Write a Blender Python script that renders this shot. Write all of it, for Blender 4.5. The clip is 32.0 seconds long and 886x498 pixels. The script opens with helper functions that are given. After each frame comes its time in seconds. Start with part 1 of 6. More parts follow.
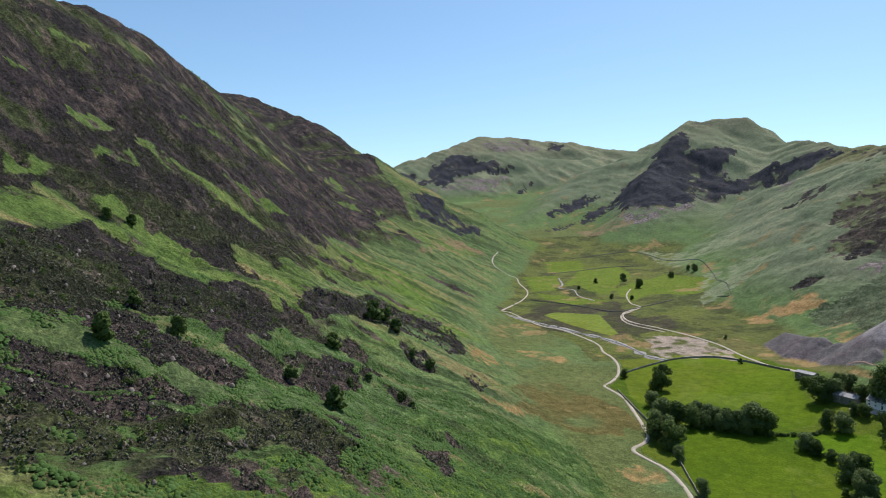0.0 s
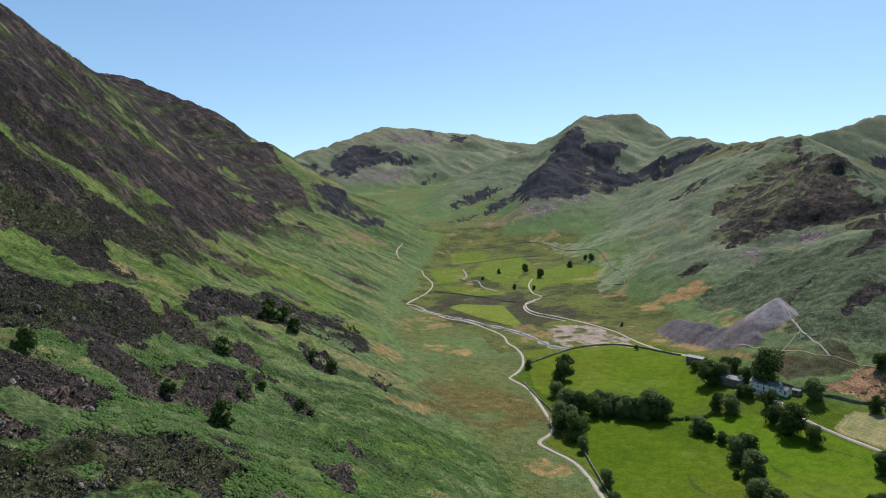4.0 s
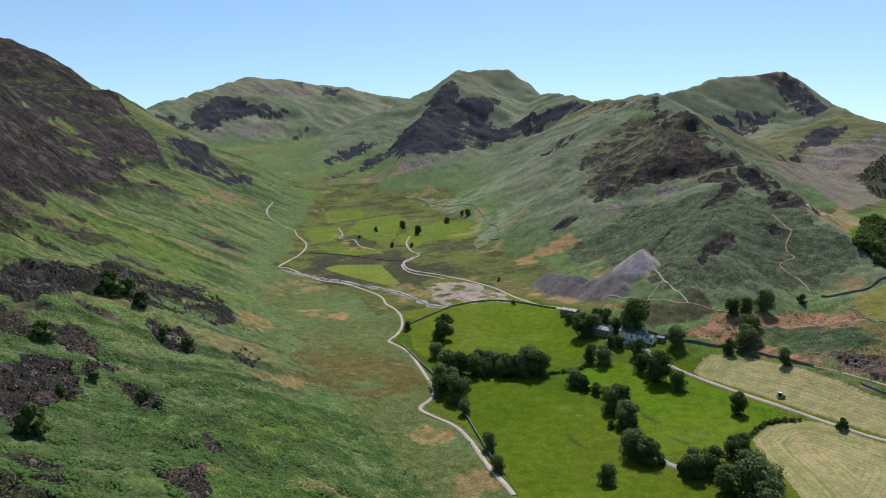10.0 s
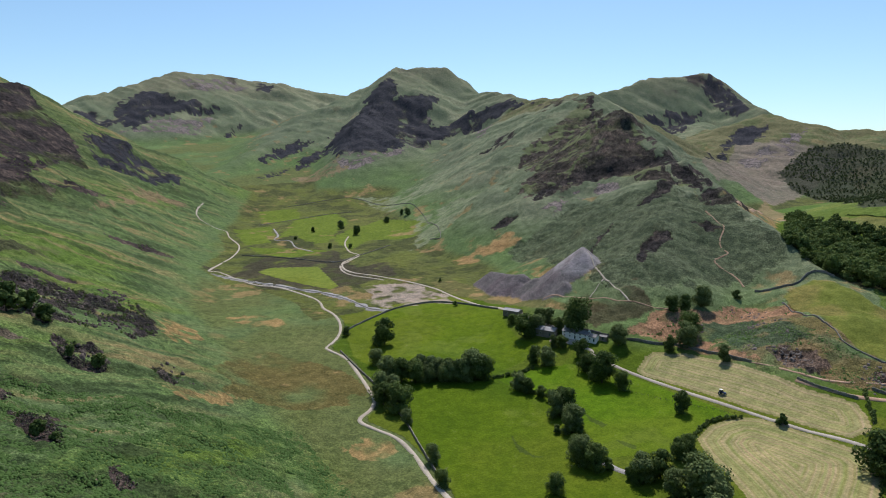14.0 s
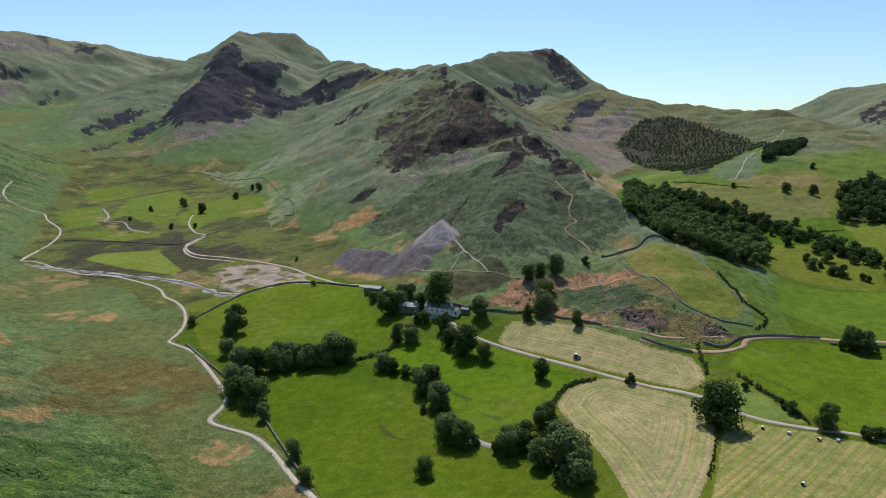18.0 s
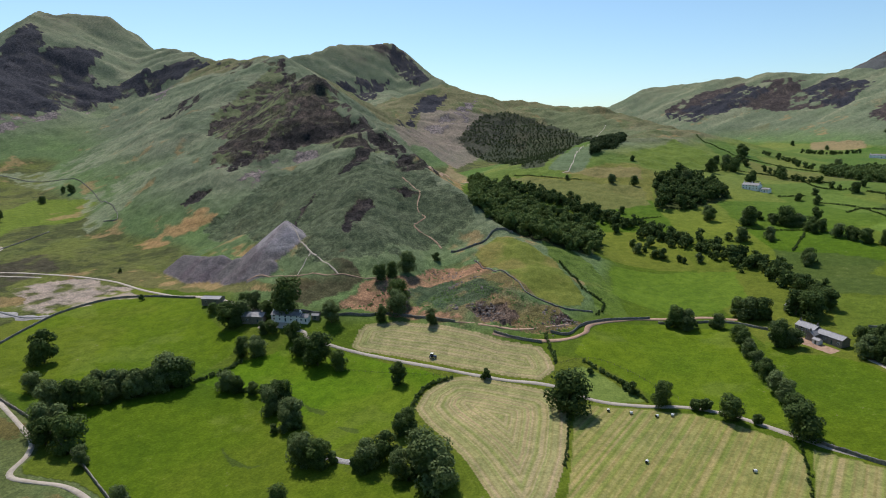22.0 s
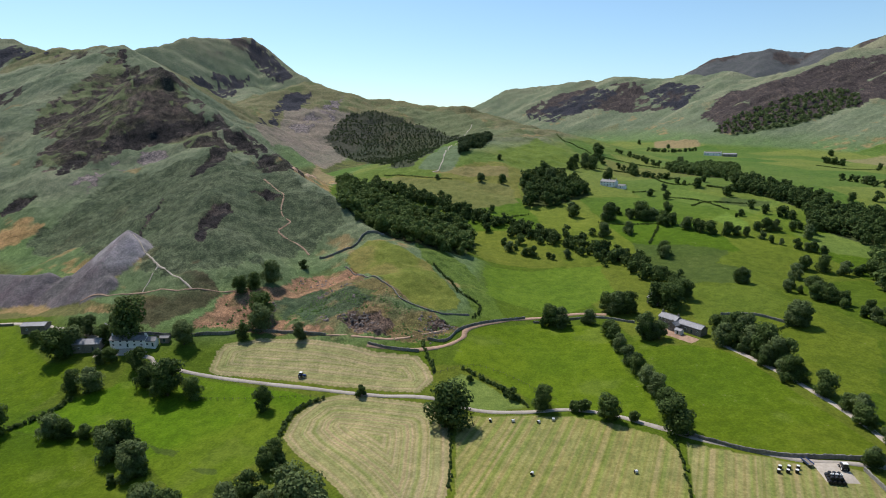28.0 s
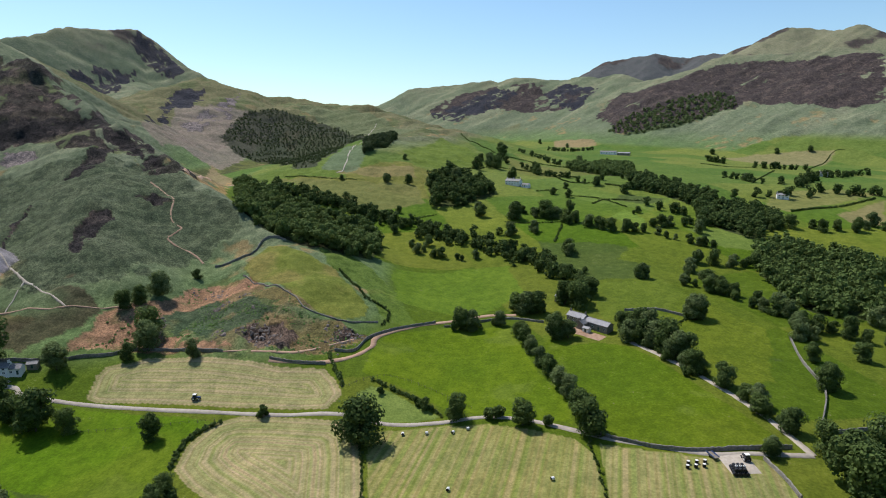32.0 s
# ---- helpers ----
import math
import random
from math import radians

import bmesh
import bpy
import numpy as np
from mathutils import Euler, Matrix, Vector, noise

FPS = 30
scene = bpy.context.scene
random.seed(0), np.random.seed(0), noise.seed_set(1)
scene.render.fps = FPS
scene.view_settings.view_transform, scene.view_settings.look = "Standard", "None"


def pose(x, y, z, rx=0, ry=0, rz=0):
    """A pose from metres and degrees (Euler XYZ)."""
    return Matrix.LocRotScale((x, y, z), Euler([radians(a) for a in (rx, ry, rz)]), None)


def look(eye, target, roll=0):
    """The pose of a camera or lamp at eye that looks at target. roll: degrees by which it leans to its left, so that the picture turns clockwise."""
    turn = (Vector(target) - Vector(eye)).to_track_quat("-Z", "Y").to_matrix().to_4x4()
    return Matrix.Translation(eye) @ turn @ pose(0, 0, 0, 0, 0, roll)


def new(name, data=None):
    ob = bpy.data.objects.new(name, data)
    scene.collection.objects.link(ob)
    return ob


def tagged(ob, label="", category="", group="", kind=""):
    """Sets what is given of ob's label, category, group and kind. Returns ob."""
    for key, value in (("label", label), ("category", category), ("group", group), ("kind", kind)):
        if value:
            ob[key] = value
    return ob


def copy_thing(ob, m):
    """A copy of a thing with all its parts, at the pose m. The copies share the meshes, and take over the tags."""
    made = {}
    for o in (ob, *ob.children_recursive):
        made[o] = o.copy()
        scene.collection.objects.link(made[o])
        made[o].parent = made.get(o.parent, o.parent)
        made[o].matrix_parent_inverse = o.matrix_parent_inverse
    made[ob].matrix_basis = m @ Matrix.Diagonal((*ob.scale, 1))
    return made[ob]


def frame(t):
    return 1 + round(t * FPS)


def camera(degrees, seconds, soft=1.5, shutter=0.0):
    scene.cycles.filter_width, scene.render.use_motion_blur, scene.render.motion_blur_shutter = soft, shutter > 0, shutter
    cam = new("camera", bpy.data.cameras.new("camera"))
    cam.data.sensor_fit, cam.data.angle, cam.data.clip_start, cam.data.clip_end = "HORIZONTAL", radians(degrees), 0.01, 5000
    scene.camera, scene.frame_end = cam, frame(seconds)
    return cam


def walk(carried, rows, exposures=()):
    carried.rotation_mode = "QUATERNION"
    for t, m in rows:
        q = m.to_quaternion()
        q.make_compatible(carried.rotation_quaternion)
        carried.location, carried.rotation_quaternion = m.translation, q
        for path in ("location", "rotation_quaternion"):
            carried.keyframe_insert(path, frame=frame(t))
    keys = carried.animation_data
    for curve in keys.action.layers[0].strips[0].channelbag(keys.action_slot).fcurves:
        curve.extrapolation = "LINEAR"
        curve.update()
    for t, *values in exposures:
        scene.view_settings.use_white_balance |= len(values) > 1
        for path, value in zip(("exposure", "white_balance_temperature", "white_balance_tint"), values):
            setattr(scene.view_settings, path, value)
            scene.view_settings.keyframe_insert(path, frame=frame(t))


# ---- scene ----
cam = camera(72.73, 32.0, soft=1.0)
# seconds, eye x y z in metres, heading, tilt, lean in degrees
PATH = [
    (0, -0.05, 0.24, 129.91, -186.552, -2.416, 0.532),
    (0.5, -0.44, -2.40, 129.56, -187.669, -2.389, 0.480),
    (1, -0.69, -3.50, 130.21, -188.854, -2.416, 0.426),
    (1.5, -0.91, -5.67, 130.37, -190.097, -2.436, 0.421),
    (2, -1.36, -7.68, 130.49, -191.261, -2.460, 0.408),
    (2.5, -1.57, -9.86, 130.68, -192.427, -2.476, 0.428),
    (4.5, -4.33, -17.35, 130.88, -196.875, -3.976, 0.330),
    (5, -5.00, -19.32, 130.85, -198.271, -5.219, 0.278),
    (5.5, -6.10, -21.43, 130.57, -199.714, -6.455, 0.219),
    (6, -6.71, -23.21, 130.77, -201.198, -7.343, 0.180),
    (6.5, -7.50, -25.31, 130.62, -202.556, -7.377, 0.155),
    (7, -8.30, -27.30, 130.86, -203.597, -7.362, 0.144),
    (7.5, -9.32, -29.12, 130.79, -204.401, -7.358, 0.118),
    (8, -9.98, -30.87, 130.91, -205.023, -7.350, 0.103),
    (8.5, -11.09, -32.50, 130.98, -205.607, -7.343, 0.066),
    (9, -12.00, -34.39, 130.97, -206.186, -7.319, 0.080),
    (9.5, -12.95, -35.95, 131.21, -206.737, -7.315, 0.075),
    (10, -14.08, -37.77, 131.11, -207.272, -7.312, 0.037),
    (10.5, -15.01, -39.44, 131.22, -207.830, -7.322, 0.002),
    (11, -15.80, -41.34, 131.45, -208.400, -7.346, -0.002),
    (11.5, -17.19, -42.96, 131.15, -208.941, -7.326, -0.033),
    (12, -18.35, -44.65, 130.96, -209.574, -7.328, -0.012),
    (12.5, -19.29, -46.20, 131.13, -210.296, -7.356, -0.066),
    (13, -20.43, -48.04, 131.07, -211.100, -7.371, -0.063),
    (13.5, -21.45, -49.77, 131.14, -211.940, -7.393, -0.085),
    (15.5, -26.21, -55.83, 131.49, -217.226, -8.342, -0.201),
    (16, -27.31, -57.45, 131.57, -219.014, -8.854, -0.223),
    (16.5, -28.76, -58.97, 131.44, -220.756, -9.293, -0.229),
    (17, -30.68, -60.37, 131.45, -222.458, -9.633, -0.266),
    (17.5, -32.04, -61.81, 131.41, -224.323, -9.869, -0.282),
    (18, -33.32, -62.91, 131.72, -226.339, -10.171, -0.281),
    (18.5, -35.04, -64.03, 131.58, -228.547, -10.482, -0.304),
    (19, -36.60, -65.01, 131.84, -230.642, -10.601, -0.344),
    (19.5, -37.90, -66.21, 132.06, -232.691, -10.612, -0.361),
    (20, -39.03, -67.18, 132.34, -234.652, -10.658, -0.350),
    (20.5, -40.24, -67.79, 132.65, -236.521, -10.694, -0.396),
    (21, -41.99, -68.69, 132.72, -238.192, -10.714, -0.397),
    (21.5, -43.45, -69.55, 132.80, -239.567, -10.730, -0.420),
    (22, -44.65, -70.84, 133.05, -240.720, -10.770, -0.423),
    (22.5, -46.51, -71.63, 132.71, -241.609, -10.773, -0.409),
    (23, -47.61, -72.20, 132.71, -242.416, -10.772, -0.407),
    (23.5, -49.52, -73.02, 132.47, -243.239, -10.769, -0.409),
    (24, -51.17, -73.74, 132.48, -244.153, -10.790, -0.414),
    (24.5, -53.21, -74.25, 132.32, -245.156, -10.782, -0.441),
    (25, -54.52, -75.13, 132.21, -246.302, -10.796, -0.396),
    (25.5, -56.26, -75.87, 132.44, -247.429, -10.834, -0.366),
    (27.5, -62.92, -77.97, 132.66, -251.938, -10.910, -0.347),
    (28, -64.77, -78.35, 132.46, -252.959, -10.906, -0.321),
    (28.5, -66.40, -78.90, 132.45, -254.076, -10.923, -0.265),
    (29, -67.84, -79.39, 132.58, -255.278, -10.939, -0.260),
    (29.5, -69.32, -79.92, 132.64, -256.420, -10.962, -0.220),
    (30, -70.75, -80.04, 132.73, -257.474, -10.990, -0.215),
    (30.5, -72.36, -80.41, 132.80, -258.569, -10.997, -0.209),
    (31, -74.03, -80.40, 132.71, -259.673, -11.004, -0.212),
    (31.5, -75.34, -80.93, 132.98, -260.807, -11.019, -0.188),
    (32, -77.27, -80.95, 132.85, -261.859, -11.022, -0.174),
]


def aim(x, y, z, heading, tilt, lean):
    return pose(x, y, z, 0, 0, heading) @ pose(0, 0, 0, 90 + tilt) @ pose(0, 0, 0, 0, 0, lean)


walk(cam, [(row[0], aim(*row[1:])) for row in PATH], exposures=[(0, 0.09, 6400, 15), (5, -0.02, 6350, 16), (12, -0.04, 6350, 16), (19, -0.08, 6350, 16), (26, 0.0, 6350, 16), (32, 0.06, 6350, 16)])


# ---- world, sun and exposure ----
SUN_HEIGHT, SUN_BEARING = 57.0, 220.0  # degrees above the horizon; from north through east
world = bpy.data.worlds.new("sky")
scene.world = world
world.use_nodes = True
sky = world.node_tree.nodes.new("ShaderNodeTexSky")
sky.sky_type, sky.sun_disc = "NISHITA", False
sky.sun_elevation, sky.sun_rotation = radians(SUN_HEIGHT), radians(SUN_BEARING)
sky.altitude, sky.air_density, sky.dust_density, sky.ozone_density = 200, 1.0, 0.6, 1.5
backdrop_node = world.node_tree.nodes["Background"]
backdrop_node.inputs["Strength"].default_value = 0.13
hue = world.node_tree.nodes.new("ShaderNodeMix")
hue.data_type, hue.blend_type = "RGBA", "MULTIPLY"
hue.inputs["Factor"].default_value, hue.inputs["B"].default_value = 1.0, (0.855, 1.04, 1.05, 1)
world.node_tree.links.new(sky.outputs[0], hue.inputs["A"])
world.node_tree.links.new(hue.outputs["Result"], backdrop_node.inputs["Color"])
sun = new("sun", bpy.data.lights.new("sun", "SUN"))
sun.data.energy, sun.data.angle, sun.data.color = 4.8, radians(0.53), (1.0, 0.94, 0.84)
to_sun = Vector((math.sin(radians(SUN_BEARING)) * math.cos(radians(SUN_HEIGHT)), math.cos(radians(SUN_BEARING)) * math.cos(radians(SUN_HEIGHT)), math.sin(radians(SUN_HEIGHT))))
sun.matrix_world = look(to_sun * 900, (0, 0, 0))

# ---- the lie of the land: valley floor, foot slopes and ridges, in metres ----
LATTICE = np.random.RandomState(7).rand(256, 256)


def value_noise(x, y):
    xi, yi = np.floor(x).astype(int), np.floor(y).astype(int)
    u, v = x - xi, y - yi
    u, v = u * u * (3 - 2 * u), v * v * (3 - 2 * v)
    a, b = LATTICE[xi & 255, yi & 255], LATTICE[(xi + 1) & 255, yi & 255]
    c, e = LATTICE[xi & 255, (yi + 1) & 255], LATTICE[(xi + 1) & 255, (yi + 1) & 255]
    return (a + (b - a) * u) * (1 - v) + (c + (e - c) * u) * v - 0.5


def fbm(x, y, size, octaves=4, gain=0.5):
    total, amp = 0.0, 1.0
    for k in range(octaves):
        total = total + amp * value_noise(x / size + 17.3 * k, y / size - 9.1 * k)
        size, amp = size / 2.03, amp * gain
    return total


def smooth_step(a, b, v):
    q = np.clip((v - a) / (b - a), 0, 1)
    return q * q * (3 - 2 * q)


def smooth_max(a, b, k):
    h = np.clip(0.5 + 0.5 * (a - b) / k, 0, 1)
    return b + (a - b) * h + k * h * (1 - h)


def ridge(x, y, line, slope, crest=20.0, steeper=1.0):
    """The height of a ridge whose crest runs along line and whose flanks fall at slope."""
    best = np.full(np.shape(x), -1e4)
    for (x0, y0, z0), (x1, y1, z1) in zip(line, line[1:]):
        dx, dy = x1 - x0, y1 - y0
        s = np.clip(((x - x0) * dx + (y - y0) * dy) / (dx * dx + dy * dy), 0, 1)
        off = np.hypot(x - x0 - s * dx, y - y0 - s * dy)
        fall = np.where(dx * (y - y0) - dy * (x - x0) > 0, slope * steeper, slope)
        best = np.maximum(best, z0 + s * (z1 - z0) - fall * (np.sqrt(off * off + crest * crest) - crest))
    return best


FOOT_Y = [-2600, -2000, -1720, -1500, -1100, -780, -640, -450, -230, 0, 400, 1500]
FOOT_X = [500, 250, -300, -430, -265, -168, -128, -125, -115, -95, -60, 100]
RIDGES = {
    "left_crest": ([(420, 300, 240), (330, -250, 250), (305, -539, 310), (310, -650, 345), (305, -739, 351), (294, -850, 362), (275, -961, 346), (250, -1092, 335), (300, -1300, 330), (420, -1500, 420)], 1.02, 25),
    "left_far": ([(600, -1500, 460), (347, -1766, 488), (224, -1735, 438), (158, -1692, 382), (34, -1639, 304), (-33, -1589, 266), (-130, -1520, 165), (-270, -1495, 80)], 0.66, 20),
    "dale_head": ([(500, -2500, 300), (-45, -2948, 379), (-111, -3147, 411), (-282, -3287, 492), (-444, -3371, 557), (-604, -3448, 626), (-792, -3462, 630), (-990, -3411, 609), (-1089, -3328, 601), (-1269, -3210, 542), (-1396, -3048, 515)], 0.50, 60),
    "hindscarth": ([(-1396, -3048, 523), (-1500, -2700, 470), (-1400, -2250, 470), (-1359, -2076, 494), (-1364, -1960, 440), (-1364, -1853, 410), (-1268, -1547, 360), (-1187, -1352, 335), (-1103, -1157, 306), (-1022, -997, 288)], 0.56, 12),
    "hindscarth_top": ([(-1177, -2174, 508), (-1240, -2140, 530), (-1345, -2082, 534)], 0.88, 18),
    "hindscarth_spur": ([(-1177, -2174, 517), (-1100, -2240, 450), (-1036, -2228, 424), (-792, -2114, 300), (-565, -1927, 195), (-400, -1740, 125), (-350, -1640, 98)], 0.48, 25),
    "crag_spur": ([(60, -1500, 214), (-39, -1487, 194), (-91, -1455, 192), (-155, -1419, 184), (-202, -1424, 158), (-260, -1434, 104)], 0.95, 10),
    "scope": ([(-1022, -997, 293), (-950, -883, 236), (-785, -715, 222), (-762, -678, 212), (-730, -607, 178), (-684, -536, 148), (-660, -500, 136), (-620, -433, 110), (-594, -399, 99), (-552, -335, 78), (-507, -268, 50)], 0.60, 3, 1.5),
    "scope_nose": ([(-650, -530, 130), (-560, -440, 98), (-447, -378, 62)], 0.50, 18),
    "knoll": ([(-520, -270, 52), (-440, -225, 38), (-375, -165, 16)], 0.34, 25),
    "robinson": ([(-2000, -2500, 466), (-2164, -2036, 472), (-2465, -1992, 565), (-2696, -1845, 581), (-2702, -1799, 552), (-2650, -1720, 505), (-2602, -1621, 445), (-2519, -1465, 374), (-2450, -1275, 285)], 0.85, 12),
    "snab": ([(-2350, -1650, 330), (-1950, -1300, 215), (-1534, -971, 249), (-1609, -941, 262), (-1660, -843, 206), (-1673, -686, 224), (-1628, -500, 194), (-1502, -384, 163), (-1370, -274, 140), (-1231, -185, 109)], 0.36, 30),
    "snab_spur": ([(-1370, -274, 140), (-1100, -290, 126), (-943, -305, 110)], 0.26, 40),
    "knott": ([(-3300, -1100, 230), (-2975, -857, 235), (-2930, -604, 323), (-2904, -441, 336), (-2776, -167, 349), (-2674, 55, 343), (-2500, 250, 341)], 0.50, 40),
    "far_fell": ([(-4300, -100, 420), (-4268, 193, 461), (-4247, 421, 574), (-4209, 676, 612), (-4167, 874, 582), (-4019, 1047, 581)], 0.60, 40),
    "pike": ([(-3400, 700, 420), (-3151, 811, 465), (-3019, 896, 512), (-2886, 972, 553), (-2846, 1075, 533), (-2700, 1156, 525), (-2573, 1188, 473), (-2100, 1500, 420)], 0.60, 40),
    "heather_fell": ([(-2450, 60, 150), (-2366, 143, 199), (-2389, 339, 297), (-2371, 429, 333), (-2279, 585, 373), (-2105, 773, 360), (-1947, 874, 354), (-1600, 1200, 330)], 0.42, 50),
}

SPOIL = [[(-426, -439, 61.5), (-412, -426, 61)], [(-379, -411, 38), (-386, -428, 36.5), (-391, -445, 34), (-390, -462, 32.8)], [(-392, -482, 33.5), (-388, -494, 31.5), (-395, -535, 28)]]
CORRIES = [(-1010, -1660, 340, 160, 100, 42), (-1190, -1470, 200, 90, 110, 30), (-490, -3040, 140, 75, 25, 34), (-650, -2930, 130, 65, 10, 30), (-705, -2745, 110, 60, 30, 24), (-1010, -3080, 120, 70, -20, 30), (-2560, -1640, 220, 110, 60, 24)]


def floor_height(x, y):
    west = -x
    z = -6 + 0.06 * np.clip(west - 200, 0, 700) + 0.02 * np.maximum(west - 900, 0) + 0.08 * np.clip(west - 560, 0, 300)
    z = z + 0.06 * np.clip(y + 250, 0, 250) - 0.025 * np.clip(y, 0, 600) + 0.03 * np.clip(-y - 300, 0, 2000) - 0.1 * np.clip(-y - 3600, 0, 2000)
    z = z + 0.13 * np.clip(-y - 1250, 0, 1200) - 0.02 * np.clip(x + 200, 0, 100)
    return z


def land(x, y, heaps=True):
    x, y = np.asarray(x, float), np.asarray(y, float)
    base = floor_height(x, y)
    rough = fbm(x, y, 160, 5)
    gullies = fbm(x + 40 * rough, y + 40 * rough, 70, 4)
    foot = (x - np.interp(y, FOOT_Y, FOOT_X)) * 0.95
    apron = base + 0.56 * np.minimum(foot, 420)
    h = smooth_max(base, apron, 14)
    h = smooth_max(h, ridge(x, y, *RIDGES["left_crest"]), 30)
    for name in RIDGES:
        if name != "left_crest":
            h = smooth_max(h, ridge(x, y, *RIDGES[name]), {"knoll": 10, "scope": 10}.get(name, 22))
    for cx, cy, a, b, turn, deep in CORRIES:
        ca, sa = math.cos(math.radians(turn)), math.sin(math.radians(turn))
        e = (((x - cx) * ca + (y - cy) * sa) / a) ** 2 + (((y - cy) * ca - (x - cx) * sa) / b) ** 2
        h = h - deep * smooth_step(1.0, 0.0, e)
    up = h - base
    steep = smooth_step(8, 90, up)
    h = h + steep * (rough * 18 + gullies * (4 + 5 * smooth_step(-30, 30, foot))) + smooth_step(2, 25, up) * fbm(x, y, 22, 4) * 4.0 + steep * (1 - smooth_step(-30, 30, foot)) * fbm((0.9 * y - 0.436 * x) / 4, 0.9 * x + 0.436 * y, 34, 4) * 11 + fbm(x, y, 90, 3) * 1.2
    return h + spoil_rise(x, y, h) if heaps else h


def spoil_rise(x, y, h):
    """How far the dumped mine waste stands above the slope."""
    top = np.full(np.shape(x), -1e4)
    for heap in SPOIL:
        top = np.maximum(top, ridge(x, y, heap, 0.82, 1.5))
    return np.maximum(top - h, 0)


# ---- materials ----
def node_material(name, roughness=0.9):
    mat = bpy.data.materials.new(name)
    mat.use_nodes = True
    tree = mat.node_tree
    shader = tree.nodes["Principled BSDF"]
    shader.inputs["Roughness"].default_value = roughness
    shader.inputs["Specular IOR Level"].default_value = 0.2
    return mat, tree, shader


def noise_node(tree, scale, detail=4, coords="Object", rough=0.6):
    place = tree.nodes.new("ShaderNodeTexCoord")
    tex = tree.nodes.new("ShaderNodeTexNoise")
    tex.inputs["Scale"].default_value, tex.inputs["Detail"].default_value, tex.inputs["Roughness"].default_value = scale, detail, rough
    tree.links.new(place.outputs[coords], tex.inputs["Vector"])
    return tex.outputs["Fac"]


def ramp_node(tree, fac, stops):
    ramp = tree.nodes.new("ShaderNodeValToRGB")
    while len(ramp.color_ramp.elements) < len(stops):
        ramp.color_ramp.elements.new(0.5)
    for e, (at, colour) in zip(ramp.color_ramp.elements, stops):
        e.position, e.color = at, (*colour, 1)
    tree.links.new(fac, ramp.inputs["Fac"])
    return ramp.outputs["Color"]


def mix_node(tree, a, b, fac, blend="MIX"):
    mix = tree.nodes.new("ShaderNodeMix")
    mix.data_type, mix.blend_type = "RGBA", blend
    for socket, value in ((mix.inputs["Factor"], fac), (mix.inputs["A"], a), (mix.inputs["B"], b)):
        if isinstance(value, bpy.types.NodeSocket):
            tree.links.new(value, socket)
        else:
            socket.default_value = value
    return mix.outputs["Result"]


def math_node(tree, op, a, b=0.0):
    node = tree.nodes.new("ShaderNodeMath")
    node.operation = op
    for socket, value in zip(node.inputs, (a, b)):
        if isinstance(value, bpy.types.NodeSocket):
            tree.links.new(value, socket)
        else:
            socket.default_value = value
    return node.outputs[0]


def bump_node(tree, shader, height, distance, strength=1.0):
    bump = tree.nodes.new("ShaderNodeBump")
    bump.inputs["Distance"].default_value, bump.inputs["Strength"].default_value = distance, strength
    tree.links.new(height, bump.inputs["Height"])
    tree.links.new(bump.outputs[0], shader.inputs["Normal"])


def plain(name, dark, light, scale=0.5, roughness=0.9, bump=0.0, metallic=0.0):
    """A surface that varies between two colours, at two scales, with some relief."""
    mat, tree, shader = node_material(name, roughness)
    fine, broad = noise_node(tree, scale, 5), noise_node(tree, scale * 0.13, 2)
    fac = math_node(tree, "ADD", math_node(tree, "MULTIPLY", fine, 0.6), math_node(tree, "MULTIPLY", broad, 0.4))
    tree.links.new(ramp_node(tree, fac, [(0.32, dark), (0.68, light)]), shader.inputs["Base Color"])
    shader.inputs["Metallic"].default_value = metallic
    if bump:
        bump_node(tree, shader, fine, bump)
    return mat


def leaf_material(name, dark, light):
    mat, tree, shader = node_material(name, 0.75)
    shader.inputs["Specular IOR Level"].default_value = 0.06
    info, geo = tree.nodes.new("ShaderNodeObjectInfo"), tree.nodes.new("ShaderNodeNewGeometry")
    per_leaf = math_node(tree, "MULTIPLY", geo.outputs["Random Per Island"], 0.55)
    fac = math_node(tree, "ADD", per_leaf, math_node(tree, "MULTIPLY", info.outputs["Random"], 0.45))
    colour = ramp_node(tree, fac, [(0.05, dark), (0.95, light)])
    tree.links.new(colour, shader.inputs["Base Color"])
    # thin leaves let some light through
    thin, both = tree.nodes.new("ShaderNodeBsdfTranslucent"), tree.nodes.new("ShaderNodeMixShader")
    tree.links.new(colour, thin.inputs["Color"])
    both.inputs["Fac"].default_value = 0.3
    tree.links.new(shader.outputs[0], both.inputs[1])
    tree.links.new(thin.outputs[0], both.inputs[2])
    tree.links.new(both.outputs[0], tree.nodes["Material Output"].inputs["Surface"])
    return mat


def growth_material(name, colours):
    """Clumps that each take one of several colours."""
    mat, tree, shader = node_material(name, 0.85)
    geo = tree.nodes.new("ShaderNodeNewGeometry")
    stops = [(k / max(1, len(colours) - 1), c) for k, c in enumerate(colours)]
    tree.links.new(ramp_node(tree, geo.outputs["Random Per Island"], stops), shader.inputs["Base Color"])
    return mat


